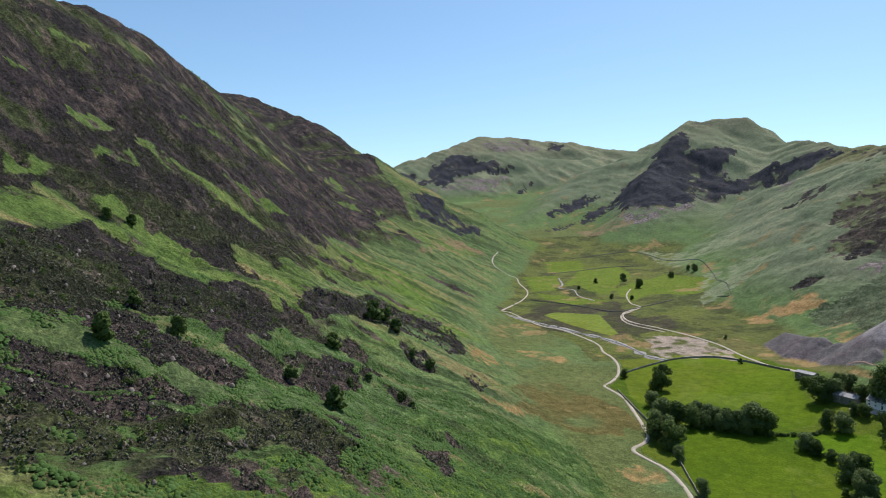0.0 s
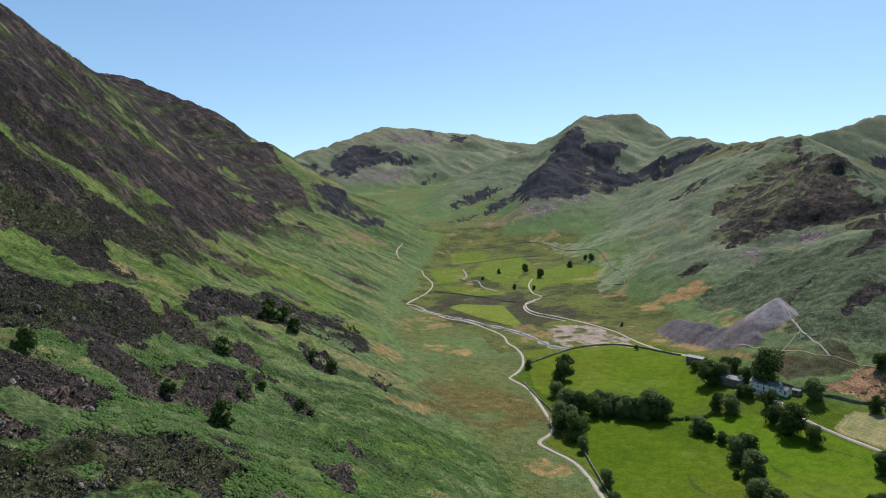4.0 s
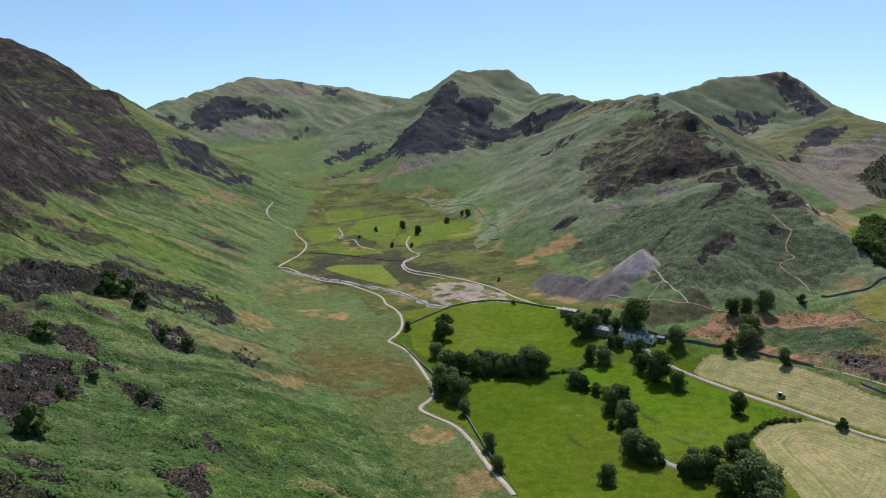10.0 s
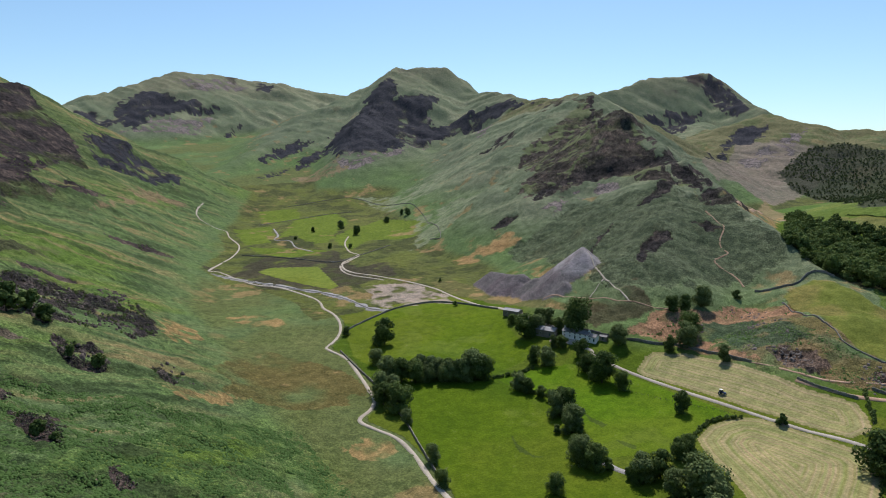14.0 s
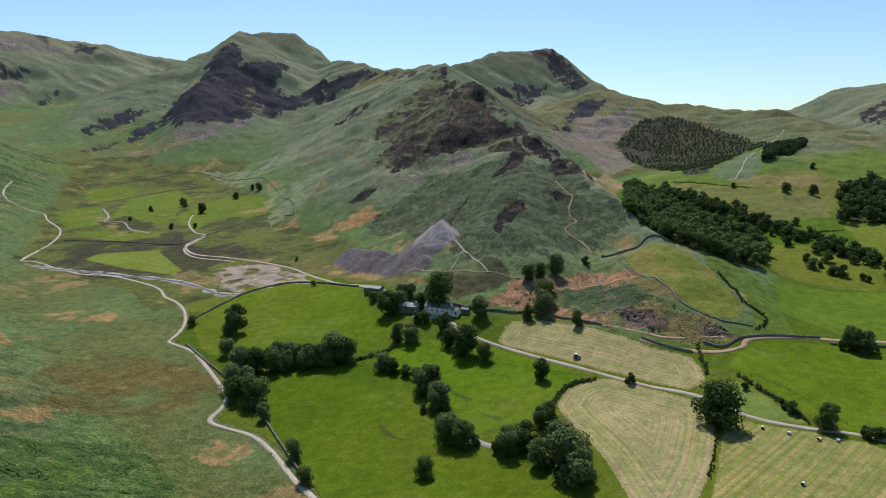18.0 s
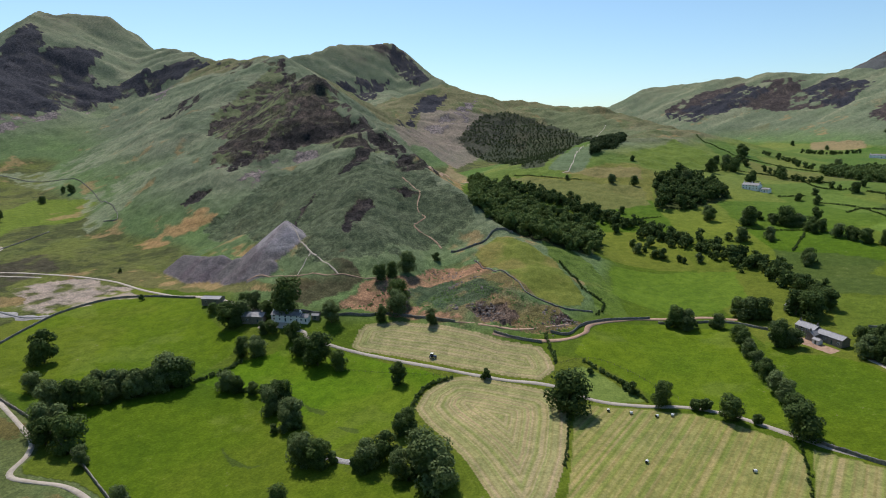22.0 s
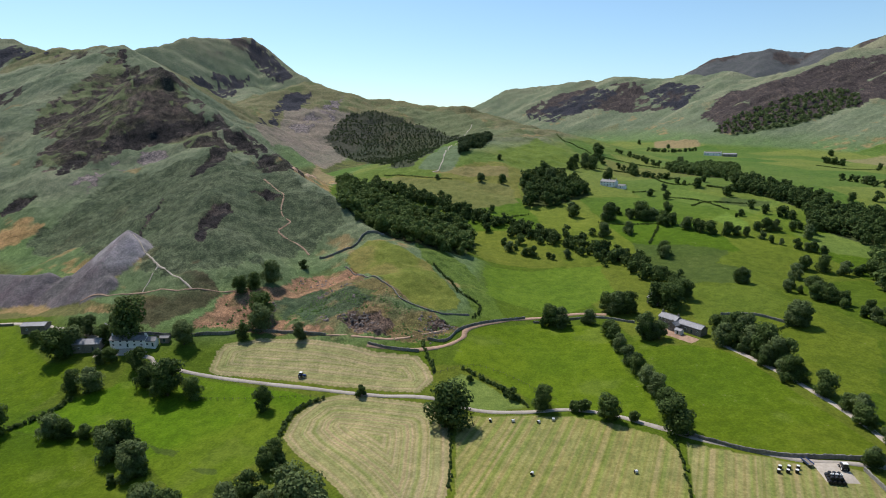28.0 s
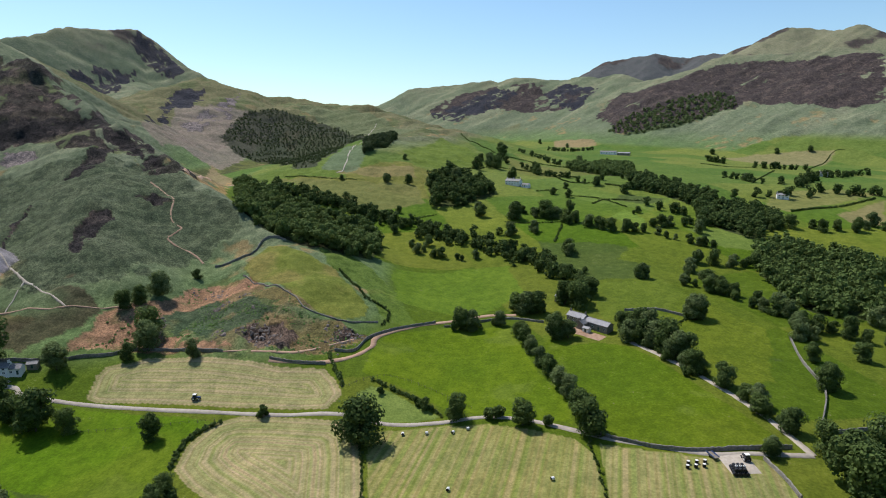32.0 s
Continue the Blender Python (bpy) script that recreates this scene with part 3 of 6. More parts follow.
SHADED_FACES = [
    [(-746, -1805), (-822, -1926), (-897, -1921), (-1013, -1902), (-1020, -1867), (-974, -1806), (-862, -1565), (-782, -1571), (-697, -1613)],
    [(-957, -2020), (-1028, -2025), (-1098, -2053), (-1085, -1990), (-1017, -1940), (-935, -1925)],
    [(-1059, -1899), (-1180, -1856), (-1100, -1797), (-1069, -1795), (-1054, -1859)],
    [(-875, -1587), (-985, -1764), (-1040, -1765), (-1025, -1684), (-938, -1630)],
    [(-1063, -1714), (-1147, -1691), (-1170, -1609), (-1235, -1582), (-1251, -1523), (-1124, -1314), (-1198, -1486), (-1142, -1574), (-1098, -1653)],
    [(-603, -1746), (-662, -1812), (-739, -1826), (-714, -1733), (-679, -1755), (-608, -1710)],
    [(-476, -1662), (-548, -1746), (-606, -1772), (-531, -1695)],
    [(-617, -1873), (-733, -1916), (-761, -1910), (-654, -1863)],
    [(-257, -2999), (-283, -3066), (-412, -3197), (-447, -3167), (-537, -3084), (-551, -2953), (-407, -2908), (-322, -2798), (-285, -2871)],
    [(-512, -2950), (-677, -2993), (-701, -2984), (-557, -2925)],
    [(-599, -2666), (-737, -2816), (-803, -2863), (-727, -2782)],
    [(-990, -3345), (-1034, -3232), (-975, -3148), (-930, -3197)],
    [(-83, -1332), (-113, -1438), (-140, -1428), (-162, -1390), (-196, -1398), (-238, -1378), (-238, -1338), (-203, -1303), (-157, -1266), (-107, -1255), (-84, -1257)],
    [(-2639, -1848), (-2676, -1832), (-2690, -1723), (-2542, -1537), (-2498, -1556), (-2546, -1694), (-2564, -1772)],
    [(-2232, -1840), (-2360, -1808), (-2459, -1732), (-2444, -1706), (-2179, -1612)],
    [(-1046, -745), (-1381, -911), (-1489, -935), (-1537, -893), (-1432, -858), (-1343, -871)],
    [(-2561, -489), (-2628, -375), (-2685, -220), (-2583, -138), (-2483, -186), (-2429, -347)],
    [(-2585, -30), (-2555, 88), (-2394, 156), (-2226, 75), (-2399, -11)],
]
SCREE = [
    [(-581, -617), (-606, -601), (-610, -551), (-594, -561), (-585, -591)],
    [(-535, -641), (-567, -622), (-585, -611), (-543, -608)],
    [(-676, -1597), (-761, -1614), (-757, -1551), (-842, -1545), (-994, -1636), (-841, -1518), (-690, -1502), (-664, -1543)],
    [(-1078, -1542), (-1148, -1529), (-1087, -1386), (-919, -1272)],
    [(-1078, -1807), (-1082, -1757), (-1040, -1678), (-1038, -1698), (-1072, -1779)],
    [(-241, -2770), (-343, -2793), (-404, -2891), (-589, -2832), (-723, -2968), (-534, -2694)],
    [(-544, -3269), (-824, -3360), (-910, -3231), (-658, -3150)],
    [(-1272, -811), (-1431, -809), (-1578, -820), (-1388, -755), (-1232, -757)],
]
FAR_FIELDS = [  # outline, colour of the sward
    ([(-516, -239), (-517, -220), (-504, -193), (-454, -163), (-418, -148), (-410, -162), (-430, -175), (-466, -197), (-480, -222)], (0.088, 0.138, 0.020)),
    ([(-1078, -740), (-1399, -885), (-1438, -800), (-1476, -714), (-1482, -657), (-1315, -643), (-1146, -616), (-1004, -578), (-1027, -622), (-1039, -677)], (0.205, 0.172, 0.140)),
    ([(-802, -401), (-771, -312), (-778, -214), (-721, -191), (-685, -239), (-718, -308)], (0.135, 0.14, 0.045)),
    ([(-620, -71), (-611, -25), (-597, 4), (-570, -7), (-554, 18), (-520, -2), (-518, -40), (-563, -62)], (0.06, 0.09, 0.02)),
    ([(-1083, -125), (-1028, -31), (-927, -21), (-955, -95)], (0.165, 0.165, 0.045)),
    ([(-690, 1), (-725, 21), (-686, 35), (-652, 25)], (0.125, 0.195, 0.03)),
    ([(-529, -184), (-562, -97), (-490, -82), (-442, -112), (-453, -167)], (0.09, 0.15, 0.012)),
    ([(-504, -37), (-524, 13), (-490, 27), (-441, -5), (-438, -36)], (0.09, 0.128, 0.014)),
    ([(-441, -5), (-471, 35), (-431, 57), (-359, 35), (-351, 7), (-415, -3)], (0.095, 0.128, 0.01)),
    ([(-1932, -7), (-1826, 89), (-1757, 97), (-1720, -14)], (0.24, 0.18, 0.095)),
    ([(-824, 201), (-853, 281), (-830, 319), (-740, 188), (-758, 167)], (0.17, 0.172, 0.055)),
    ([(-735, 229), (-803, 310), (-700, 257), (-704, 226)], (0.195, 0.168, 0.075)),
    ([(-1414, 307), (-1442, 383), (-1386, 522), (-1228, 424), (-1252, 329)], (0.2, 0.18, 0.085)),
    ([(-940, -263), (-1113, -231), (-1056, -177), (-981, -144), (-883, -189), (-866, -232)], (0.105, 0.152, 0.025)),
    ([(-807, -324), (-840, -280), (-849, -228), (-808, -220), (-794, -275)], (0.19, 0.16, 0.066)),
    ([(-971, -313), (-811, -294), (-814, -342), (-1106, -390)], (0.105, 0.145, 0.08)),
    ([(-1049, -744), (-1333, -829), (-1403, -762), (-1298, -696), (-1144, -670), (-982, -668)], (0.2, 0.168, 0.13)),
    ([(-603, -412), (-1041, -614), (-804, -451), (-705, -431), (-601, -399)], (0.21, 0.165, 0.09)),
    ([(-1608, -780), (-1581, -517), (-1500, -423), (-1233, -248), (-1313, -354), (-1364, -454), (-1581, -672)], (0.125, 0.15, 0.075)),
    ([(-1083, -115), (-1028, -27), (-912, 12), (-899, -48), (-938, -110)], (0.12, 0.135, 0.035)),
    ([(-833, -37), (-786, 24), (-781, 85), (-725, 44), (-746, -5), (-778, -40)], (0.11, 0.165, 0.03)),
    ([(-659, 66), (-668, 111), (-626, 126), (-603, 109), (-613, 81)], (0.12, 0.17, 0.035)),
    ([(-786, 24), (-774, 71), (-747, 48), (-759, 14)], (0.06, 0.085, 0.026)),
]
FIELD_TREES = [  # line of trees, height, gap, straggle
    ([(-752, -387), (-718, -336), (-692, -286), (-673, -248), (-656, -214), (-647, -183), (-625, -152), (-609, -125), (-582, -98), (-569, -75), (-535, -59), (-520, -47)], 11, 5, 4),
    ([(-763, -380), (-726, -325), (-692, -266), (-671, -223), (-645, -166), (-627, -132), (-603, -109), (-587, -85)], 10, 5, 5),
    ([(-595, -184), (-583, -161), (-575, -145), (-577, -126)], 9, 6, 3),
    ([(-716, -86), (-697, -66), (-682, -40), (-655, -17), (-638, 9), (-637, 34)], 11, 6, 2.5),
    ([(-623, 40), (-616, 58), (-604, 75)], 10, 6, 2),
    ([(-662, 38), (-665, 53), (-678, 81)], 11, 8, 3),
    ([(-738, 46), (-727, 57), (-714, 68)], 11, 6, 3),
    ([(-708, 72), (-698, 90), (-693, 107)], 11, 7, 3),
    ([(-852, -16), (-835, 1)], 10, 8, 3),
    ([(-889, -30), (-929, -64), (-987, -88)], 9, 7, 2),
    ([(-1604, -31), (-1514, 2), (-1606, 70)], 9, 7, 3),
    ([(-1196, -101), (-1163, -62), (-1080, -33)], 9, 7, 3),
    ([(-949, -153), (-950, -138), (-1044, -127)], 11, 6, 3),
    ([(-879, 41), (-860, 63), (-798, 30)], 11, 6, 4),
    ([(-567, 50), (-563, 67), (-567, 97)], 12, 6, 3),
    ([(-1143, 292), (-1129, 322), (-1112, 349)], 12, 6, 3),
    ([(-879, 228), (-861, 243), (-947, 296)], 12, 6, 5),
    ([(-1303, 255), (-1230, 264)], 12, 7, 4),
    ([(-1002, 312), (-988, 343), (-1056, 412)], 12, 7, 4),
    ([(-827, 246), (-825, 281), (-816, 309)], 12, 7, 5),
    ([(-794, 176), (-795, 209), (-804, 233)], 12, 7, 5),
    ([(-930, 176), (-887, 197), (-873, 199)], 11, 8, 3),
    ([(-507, 30), (-500, 40), (-491, 46), (-481, 56)], 10, 7, 3),
    ([(-471, 60), (-461, 65), (-452, 73)], 11, 6, 3),
    ([(-651, 69), (-686, 111), (-667, 135), (-682, 166)], 12, 7, 4),
    ([(-679, 180), (-674, 207), (-689, 248)], 13, 7, 4),
]
DALE_WOODS = [
    ([(-890, 42), (-897, 69), (-829, 99), (-795, 124), (-756, 124), (-717, 137), (-688, 144), (-626, 124), (-654, 105), (-675, 89), (-728, 97), (-763, 85), (-796, 64), (-819, 45)], 12),
    ([(-1053, -22), (-1111, 40), (-1084, 78), (-893, 56), (-905, 18), (-972, -19)], 11),
    ([(-611, 112), (-633, 147), (-589, 152), (-608, 182), (-569, 188), (-454, 131), (-454, 110), (-461, 94), (-491, 89), (-538, 91)], 13),
    ([(-728, 90), (-744, 128), (-747, 163), (-702, 168), (-669, 151), (-669, 131), (-671, 102), (-687, 85)], 12),
]
FIELD_HEDGES = [
    ([(-837, 11), (-821, 39), (-796, 64), (-778, 99)], 2.4),
    ([(-1260, -214), (-1132, -156), (-1101, -126), (-1087, -80), (-1041, -27)], 2),
    ([(-967, -103), (-941, -64), (-884, -17)], 2),
    ([(-810, -72), (-817, -46)], 1.8),
    ([(-617, -57), (-669, -48)], 1.8),
    ([(-680, -104), (-677, -77), (-680, -40)], 1.6),
    ([(-740, 188), (-754, 216), (-769, 250), (-810, 303)], 2.2),
    ([(-805, -386), (-785, -331), (-775, -284)], 1.5),
    ([(-665, -207), (-677, -192), (-691, -176)], 1.5),
    ([(-745, -12), (-761, 6), (-759, 47)], 1.8),
    ([(-415, -5), (-432, 8), (-445, 24)], 1.8),
    ([(-907, -169), (-957, -134), (-967, -103)], 1.8),
    ([(-785, -35), (-764, -2), (-732, 22)], 1.6),
    ([(-931, -50), (-855, -32), (-842, 5)], 1.6),
    ([(-1217, 222), (-1150, 250), (-1158, 297)], 1.6),
    ([(-871, 192), (-1088, 298)], 1.6),
    ([(-1148, 373), (-1362, 501), (-1376, 532)], 1.6),
]
LONE_TREES = [(-930, -155, 20.0), (-952, -128, 20.0), (-1107, -125, 19.6), (-821, -171, 17.2), (-904, -102, 14.2), (-695, -129, 14.4), (-690, -94, 20.0), (-637, -97, 14.2), (-650, -76, 12.2), (-697, -65, 20.0), (-938, -71, 16.4), (-828, 0, 13.0), (-794, -53, 9.6), (-705, 25, 4.9), (-712, 30, 7.5), (-590, -46, 13.1), (-521, 3, 12.5), (-774, -248, 12.4), (-698, -304, 5.1), (-688, -215, 8.5), (-632, -207, 10.0), (-607, -170, 11.6), (-515, 32, 8.9), (-512, 45, 11.6), (-496, 49, 12.2), (-487, 56, 10.3), (-442, 22, 13.7), (-424, 70, 13.4), (-386, 62, 11.5), (-355, 55, 14.3), (-299, 12, 7.6), (-1007, -116, 12.4), (-862, 10, 9.1), (-789, 147, 11.3), (-896, 193, 11.4), (-777, -36, 10.6), (-865, -103, 14.9), (-1399, 480, 13.5), (-1422, 425, 13.5), (-1933, -52, 15.7)]
FAR_FOREST = [(-1874, 158), (-1906, 215), (-1953, 316), (-1944, 433), (-1898, 472), (-1784, 455), (-1781, 370), (-1750, 267), (-1776, 185), (-1839, 134)]
DRY = {"d1": [(-79, -526), (-94, -555), (-113, -547), (-98, -490), (-79, -461), (-74, -486)], "d2": [(-139, -590), (-173, -586), (-190, -542), (-173, -536), (-148, -568)], "d3": [(-57, -356), (-96, -390), (-89, -369), (-69, -351)], "d4": [(-134, -315), (-148, -325), (-162, -321), (-160, -308), (-146, -302), (-134, -308)], "d5": [(-432, -664), (-469, -663), (-487, -610), (-466, -604), (-438, -630)], "d6": [(-426, -655), (-461, -651), (-491, -643), (-494, -611), (-477, -601), (-454, -630), (-430, -641)], "d7": [(-426, -528), (-430, -496), (-449, -481), (-421, -431), (-437, -431), (-397, -388), (-394, -403), (-379, -403), (-385, -415), (-401, -464)], "d8": [(-588, -449), (-603, -448), (-590, -438), (-580, -439)]}
UPPER_SWARD = [[(-384, -1321), (-464, -1316), (-437, -1211), (-353, -1188)], [(-290, -1144), (-358, -1151), (-312, -975), (-263, -976)], [(-444, -1000), (-545, -1070), (-568, -948), (-482, -845), (-422, -879), (-365, -822), (-391, -941)], [(-259, -957), (-306, -902), (-346, -839), (-320, -780), (-267, -856)], [(-428, -1215), (-523, -1236), (-492, -1107), (-371, -908), (-322, -914), (-332, -1020)]]
UPPER_RUSH = [[(-292, -740), (-334, -764), (-319, -635), (-297, -618), (-275, -649)], [(-313, -1005), (-355, -1008), (-348, -880), (-310, -879)]]
PLANTATION, DRY_STRIP = [(-1257, -708), (-1340, -729), (-1444, -746), (-1524, -710), (-1504, -630), (-1478, -543), (-1396, -445), (-1327, -422), (-1331, -472), (-1001, -381), (-841, -358), (-828, -378), (-1159, -570), (-1192, -649)], [(-819, -314), (-843, -284), (-872, -244), (-847, -203), (-782, -205), (-737, -189), (-748, -235), (-772, -282), (-770, -351), (-800, -390), (-785, -299)]
SHINGLE_BED, BOG = [(-294, -620), (-315, -625), (-338, -593), (-339, -532), (-332, -512), (-310, -525), (-286, -524), (-268, -534), (-277, -579)], [(-111, -466), (-147, -496), (-170, -439), (-179, -384), (-160, -359), (-129, -370), (-95, -385)]
KNOLL = [(-354, -324), (-368, -323), (-388, -323), (-403, -316), (-426, -306), (-441, -292), (-436, -269), (-443, -260), (-419, -237), (-410, -219), (-402, -203), (-396, -184), (-389, -166), (-378, -173), (-369, -180), (-364, -205), (-361, -240), (-368, -279), (-364, -302)]
FARM_VERGE = [(-357, -594), (-381, -585), (-377, -517), (-373, -460), (-357, -390), (-372, -380), (-371, -356), (-353, -363), (-349, -406), (-353, -450), (-352, -502), (-349, -538)]
FARM_SCRUB = [(-342, -345), (-385, -325), (-400, -365), (-372, -392), (-345, -385)]
KNOLL_RED, KNOLL_FERN, DRY_PASTURE = [(-354, -324), (-386, -324), (-406, -316), (-428, -305), (-441, -292), (-444, -262), (-432, -252), (-418, -270), (-411, -295), (-396, -300), (-387, -290), (-379, -267), (-376, -257), (-364, -242), (-368, -279), (-361, -307)], [(-395, -301), (-411, -295), (-418, -275), (-411, -247), (-403, -226), (-395, -226), (-384, -239), (-377, -248), (-385, -278), (-388, -288)], [(-462, -276), (-495, -272), (-492, -251), (-480, -231), (-474, -213), (-436, -189), (-424, -177), (-411, -176), (-402, -186), (-403, -201), (-415, -221), (-435, -243), (-447, -264)]
KNOLL_GREEN = [[(-424, -253), (-418, -236), (-408, -218), (-400, -202), (-397, -189), (-389, -182), (-376, -188), (-370, -204), (-384, -213), (-394, -226)], [(-443, -294), (-453, -288), (-443, -264), (-435, -269)]]
TRACK_MAIN = [(-152, -239), (-154, -248), (-156, -265), (-162, -293), (-163, -312), (-158, -327), (-155, -337), (-157, -343), (-167, -350), (-174, -360), (-178, -374), (-183, -396), (-189, -427), (-190, -444), (-187, -462), (-188, -468), (-200, -480), (-212, -498), (-222, -523), (-227, -548), (-227, -571), (-232, -592), (-233, -613), (-227, -648), (-219, -679), (-203, -709), (-193, -755), (-190, -785), (-184, -802), (-174, -802), (-199, -851), (-223, -892), (-246, -945), (-258, -996), (-262, -1065), (-270, -1118), (-252, -1124), (-239, -1128), (-233, -1164), (-243, -1213), (-267, -1281)]
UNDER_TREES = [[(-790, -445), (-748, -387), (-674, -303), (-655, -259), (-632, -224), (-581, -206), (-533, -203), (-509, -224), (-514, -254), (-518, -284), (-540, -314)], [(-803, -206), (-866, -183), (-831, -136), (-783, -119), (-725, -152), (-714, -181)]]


def paint(colour, mask, value, amount=1.0):
    w = (mask * amount)[:, None]
    colour[:] = colour * (1 - w) + np.array(value) * w


def land_cover(x, y, z):
    base = floor_height(x, y)
    up = z - base
    n1, n2, n3 = fbm(x, y, 120, 4), fbm(x + 500, y, 30, 4), fbm(x, y + 900, 11, 3)
    # on the steep side of the dale growth runs in bands down and along the slope
    along, across = x * 0.6 + y * 0.8, x * 0.8 - y * 0.6
    bands = fbm(along / 4.5, across, 26, 4)
    broad = fbm(along / 3.0 + 77, across, 80, 4)
    foot = (x - np.interp(y, FOOT_Y, FOOT_X)) * 0.95
    left = smooth_step(-30, 30, foot) * (y > -2000)
    colour = np.zeros((len(x), 3))
    # bracken, with paler grass high up and in drifts
    colour[:] = (0.100, 0.152, 0.060)
    paint(colour, smooth_step(-0.25, 0.35, n2), (0.122, 0.192, 0.066), 0.8)
    paint(colour, smooth_step(0.0, 0.5, n1 + 0.3 * n3), (0.126, 0.174, 0.066), 0.6)
    # hills across the dale: pale upland grass, with some haze put into the colour
    paint(colour, (1 - left) * smooth_step(10, 60, up), (0.142, 0.164, 0.108), 0.8)
    paint(colour, (1 - left) * smooth_step(20, 90, up) * smooth_step(0.05, 0.4, fbm((0.9 * y - 0.436 * x) / 4, 0.9 * x + 0.436 * y, 42, 5)), (0.222, 0.236, 0.146), 0.8)
    paint(colour, smooth_step(150, 380, up + n1 * 120) * (1 - left), (0.180, 0.178, 0.112), 0.85)
    hill = (x < -1050) * (x > -2300) * (y < -120) * (y > -1500) * smooth_step(25, 80, up + 25 * n1)
    paint(colour, hill, (0.150, 0.136, 0.062), 0.75)
    paint(colour, hill * smooth_step(0.05, 0.3, n2 + 0.5 * n1), (0.105, 0.135, 0.055), 0.7)
    coarse = (0.30 + 0.32 * left) * (1 + 0.4 * n2)
    grassy = left * smooth_step(0.0, 0.25, broad + 0.2 * bands) * smooth_step(240, 130, up) * (0.6 + 0.4 * smooth_step(-1000, -550, y))
    paint(colour, grassy, (0.110, 0.180, 0.028), 0.85)
    paint(colour, left * smooth_step(60, 120, up), (0.088, 0.118, 0.044), 0.6)
    # sheep-trods and drifts of pale grass run down the fellside
    trods = fbm((x * 0.97 + y * 0.24) / 9, y * 0.97 - x * 0.24, 9, 4) + 0.5 * fbm((x * 0.97 + y * 0.24) / 6, y * 0.97 - x * 0.24 + 60, 26, 3)
    slope = left * smooth_step(6, 30, up)
    paint(colour, slope * smooth_step(0.08, 0.35, trods), (0.178, 0.190, 0.078), 0.7)
    paint(colour, slope * smooth_step(-0.12, -0.34, trods), (0.046, 0.070, 0.028), 0.75)
    paint(colour, slope * smooth_step(0.34, 0.5, trods + 0.5 * n1), (0.250, 0.185, 0.090), 0.6)
    # olive rushes and moor on the damp floor
    floor_zone = smooth_step(9, 2, up)
    rushes = floor_zone * smooth_step(-0.3, 0.3, n1 + 0.4 * n2)
    paint(colour, rushes, (0.110, 0.112, 0.036), 0.6)
    # pasture west of the stony track, a patchwork of swards
    track_x = np.interp(y, [p[1] for p in TRACK_MAIN][::-1], [p[0] for p in TRACK_MAIN][::-1])
    lowland = smooth_step(16, 7, up) * (x < track_x - 4) * (y > -540)
    fields = smooth_step(60, 40, up) * (x < -540) * (x > -1500) * (y > -200 - (x + 540) * 0.25 * -1 - 180) * (y < 700)
    u, v = (x * 0.94 + y * 0.34) / 95 + 0.35 * n1, (y * 0.94 - x * 0.34) / 70 + 0.35 * n1
    cell = LATTICE[np.floor(u).astype(int) & 255, np.floor(v).astype(int) & 255]
    sward = np.array((0.078, 0.112, 0.008)) + (cell[:, None] - 0.5) * np.array((0.060, 0.036, 0.012))
    green = np.maximum(lowland, fields)
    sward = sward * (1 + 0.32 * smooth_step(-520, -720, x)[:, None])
    # blue rises westward: the haze of distance is put into the swards' colour
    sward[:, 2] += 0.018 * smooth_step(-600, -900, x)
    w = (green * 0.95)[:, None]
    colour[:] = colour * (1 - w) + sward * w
    coarse = coarse * (1 - green * 0.75)
    moor = floor_zone * (y < -540) * (y > -1600) * (x < track_x + 20)
    paint(colour, moor, (0.098, 0.108, 0.030), 0.8)
    paint(colour, moor * smooth_step(0.0, 0.25, n2 + 0.5 * n3), (0.052, 0.060, 0.024), 0.75)
    paint(colour, moor * smooth_step(-0.1, -0.3, n2 - 0.4 * n3), (0.115, 0.135, 0.030), 0.7)
    # dry pasture and bleached grass
    jx, jy = x + 9 * n3 + 10 * n2, y + 9 * n2 - 10 * n3
    wx, wy = x + 20 * n2 + 14 * n3, y + 20 * n1 + 14 * n3
    paint(colour, inside(x + 5 * n3, y + 5 * n2, DRY_STRIP) * 1.0, (0.145, 0.145, 0.036), 0.85)
    for outline in UPPER_SWARD:
        paint(colour, inside(x + 8 * n3, y + 8 * n2, outline) * 1.0, (0.118, 0.168, 0.020), 0.9)
    for outline in UPPER_RUSH:
        paint(colour, inside(wx, wy, outline) * 1.0, (0.048, 0.054, 0.024), 0.85)
    paint(colour, inside(jx, jy, BOG) * smooth_step(-0.5, 0.1, n2), (0.125, 0.098, 0.034), 0.8)
    for outline in DRY.values():
        paint(colour, inside(jx, jy, outline) * smooth_step(-0.28, 0.16, n3 + 0.5 * n2), (0.33, 0.215, 0.095), 0.85)
    streaks = smooth_step(0.40, 0.55, fbm(x, y + 300, 45, 4) + 0.5 * n3) * (1 - green)
    paint(colour, streaks * (1 - 0.85 * left) * smooth_step(170, 60, up), (0.26, 0.185, 0.085), 0.75)
    knoll = inside(jx, jy, KNOLL)
    paint(colour, knoll * smooth_step(-0.6, 0.1, n2 + 0.4 * n3), (0.200, 0.132, 0.070), 0.85)
    verge = inside(x + 4 * n3, y + 4 * n2, FARM_VERGE)
    paint(colour, verge * 1.0, (0.128, 0.124, 0.046), 0.9)
    paint(colour, verge * smooth_step(0.05, 0.3, n2 + n3), (0.300, 0.205, 0.095), 0.75)
    paint(colour, inside(jx, jy, FARM_SCRUB) * smooth_step(-0.5, 0.2, n2), (0.070, 0.058, 0.034), 0.85)
    coarse = np.where(knoll, 0.45, coarse)
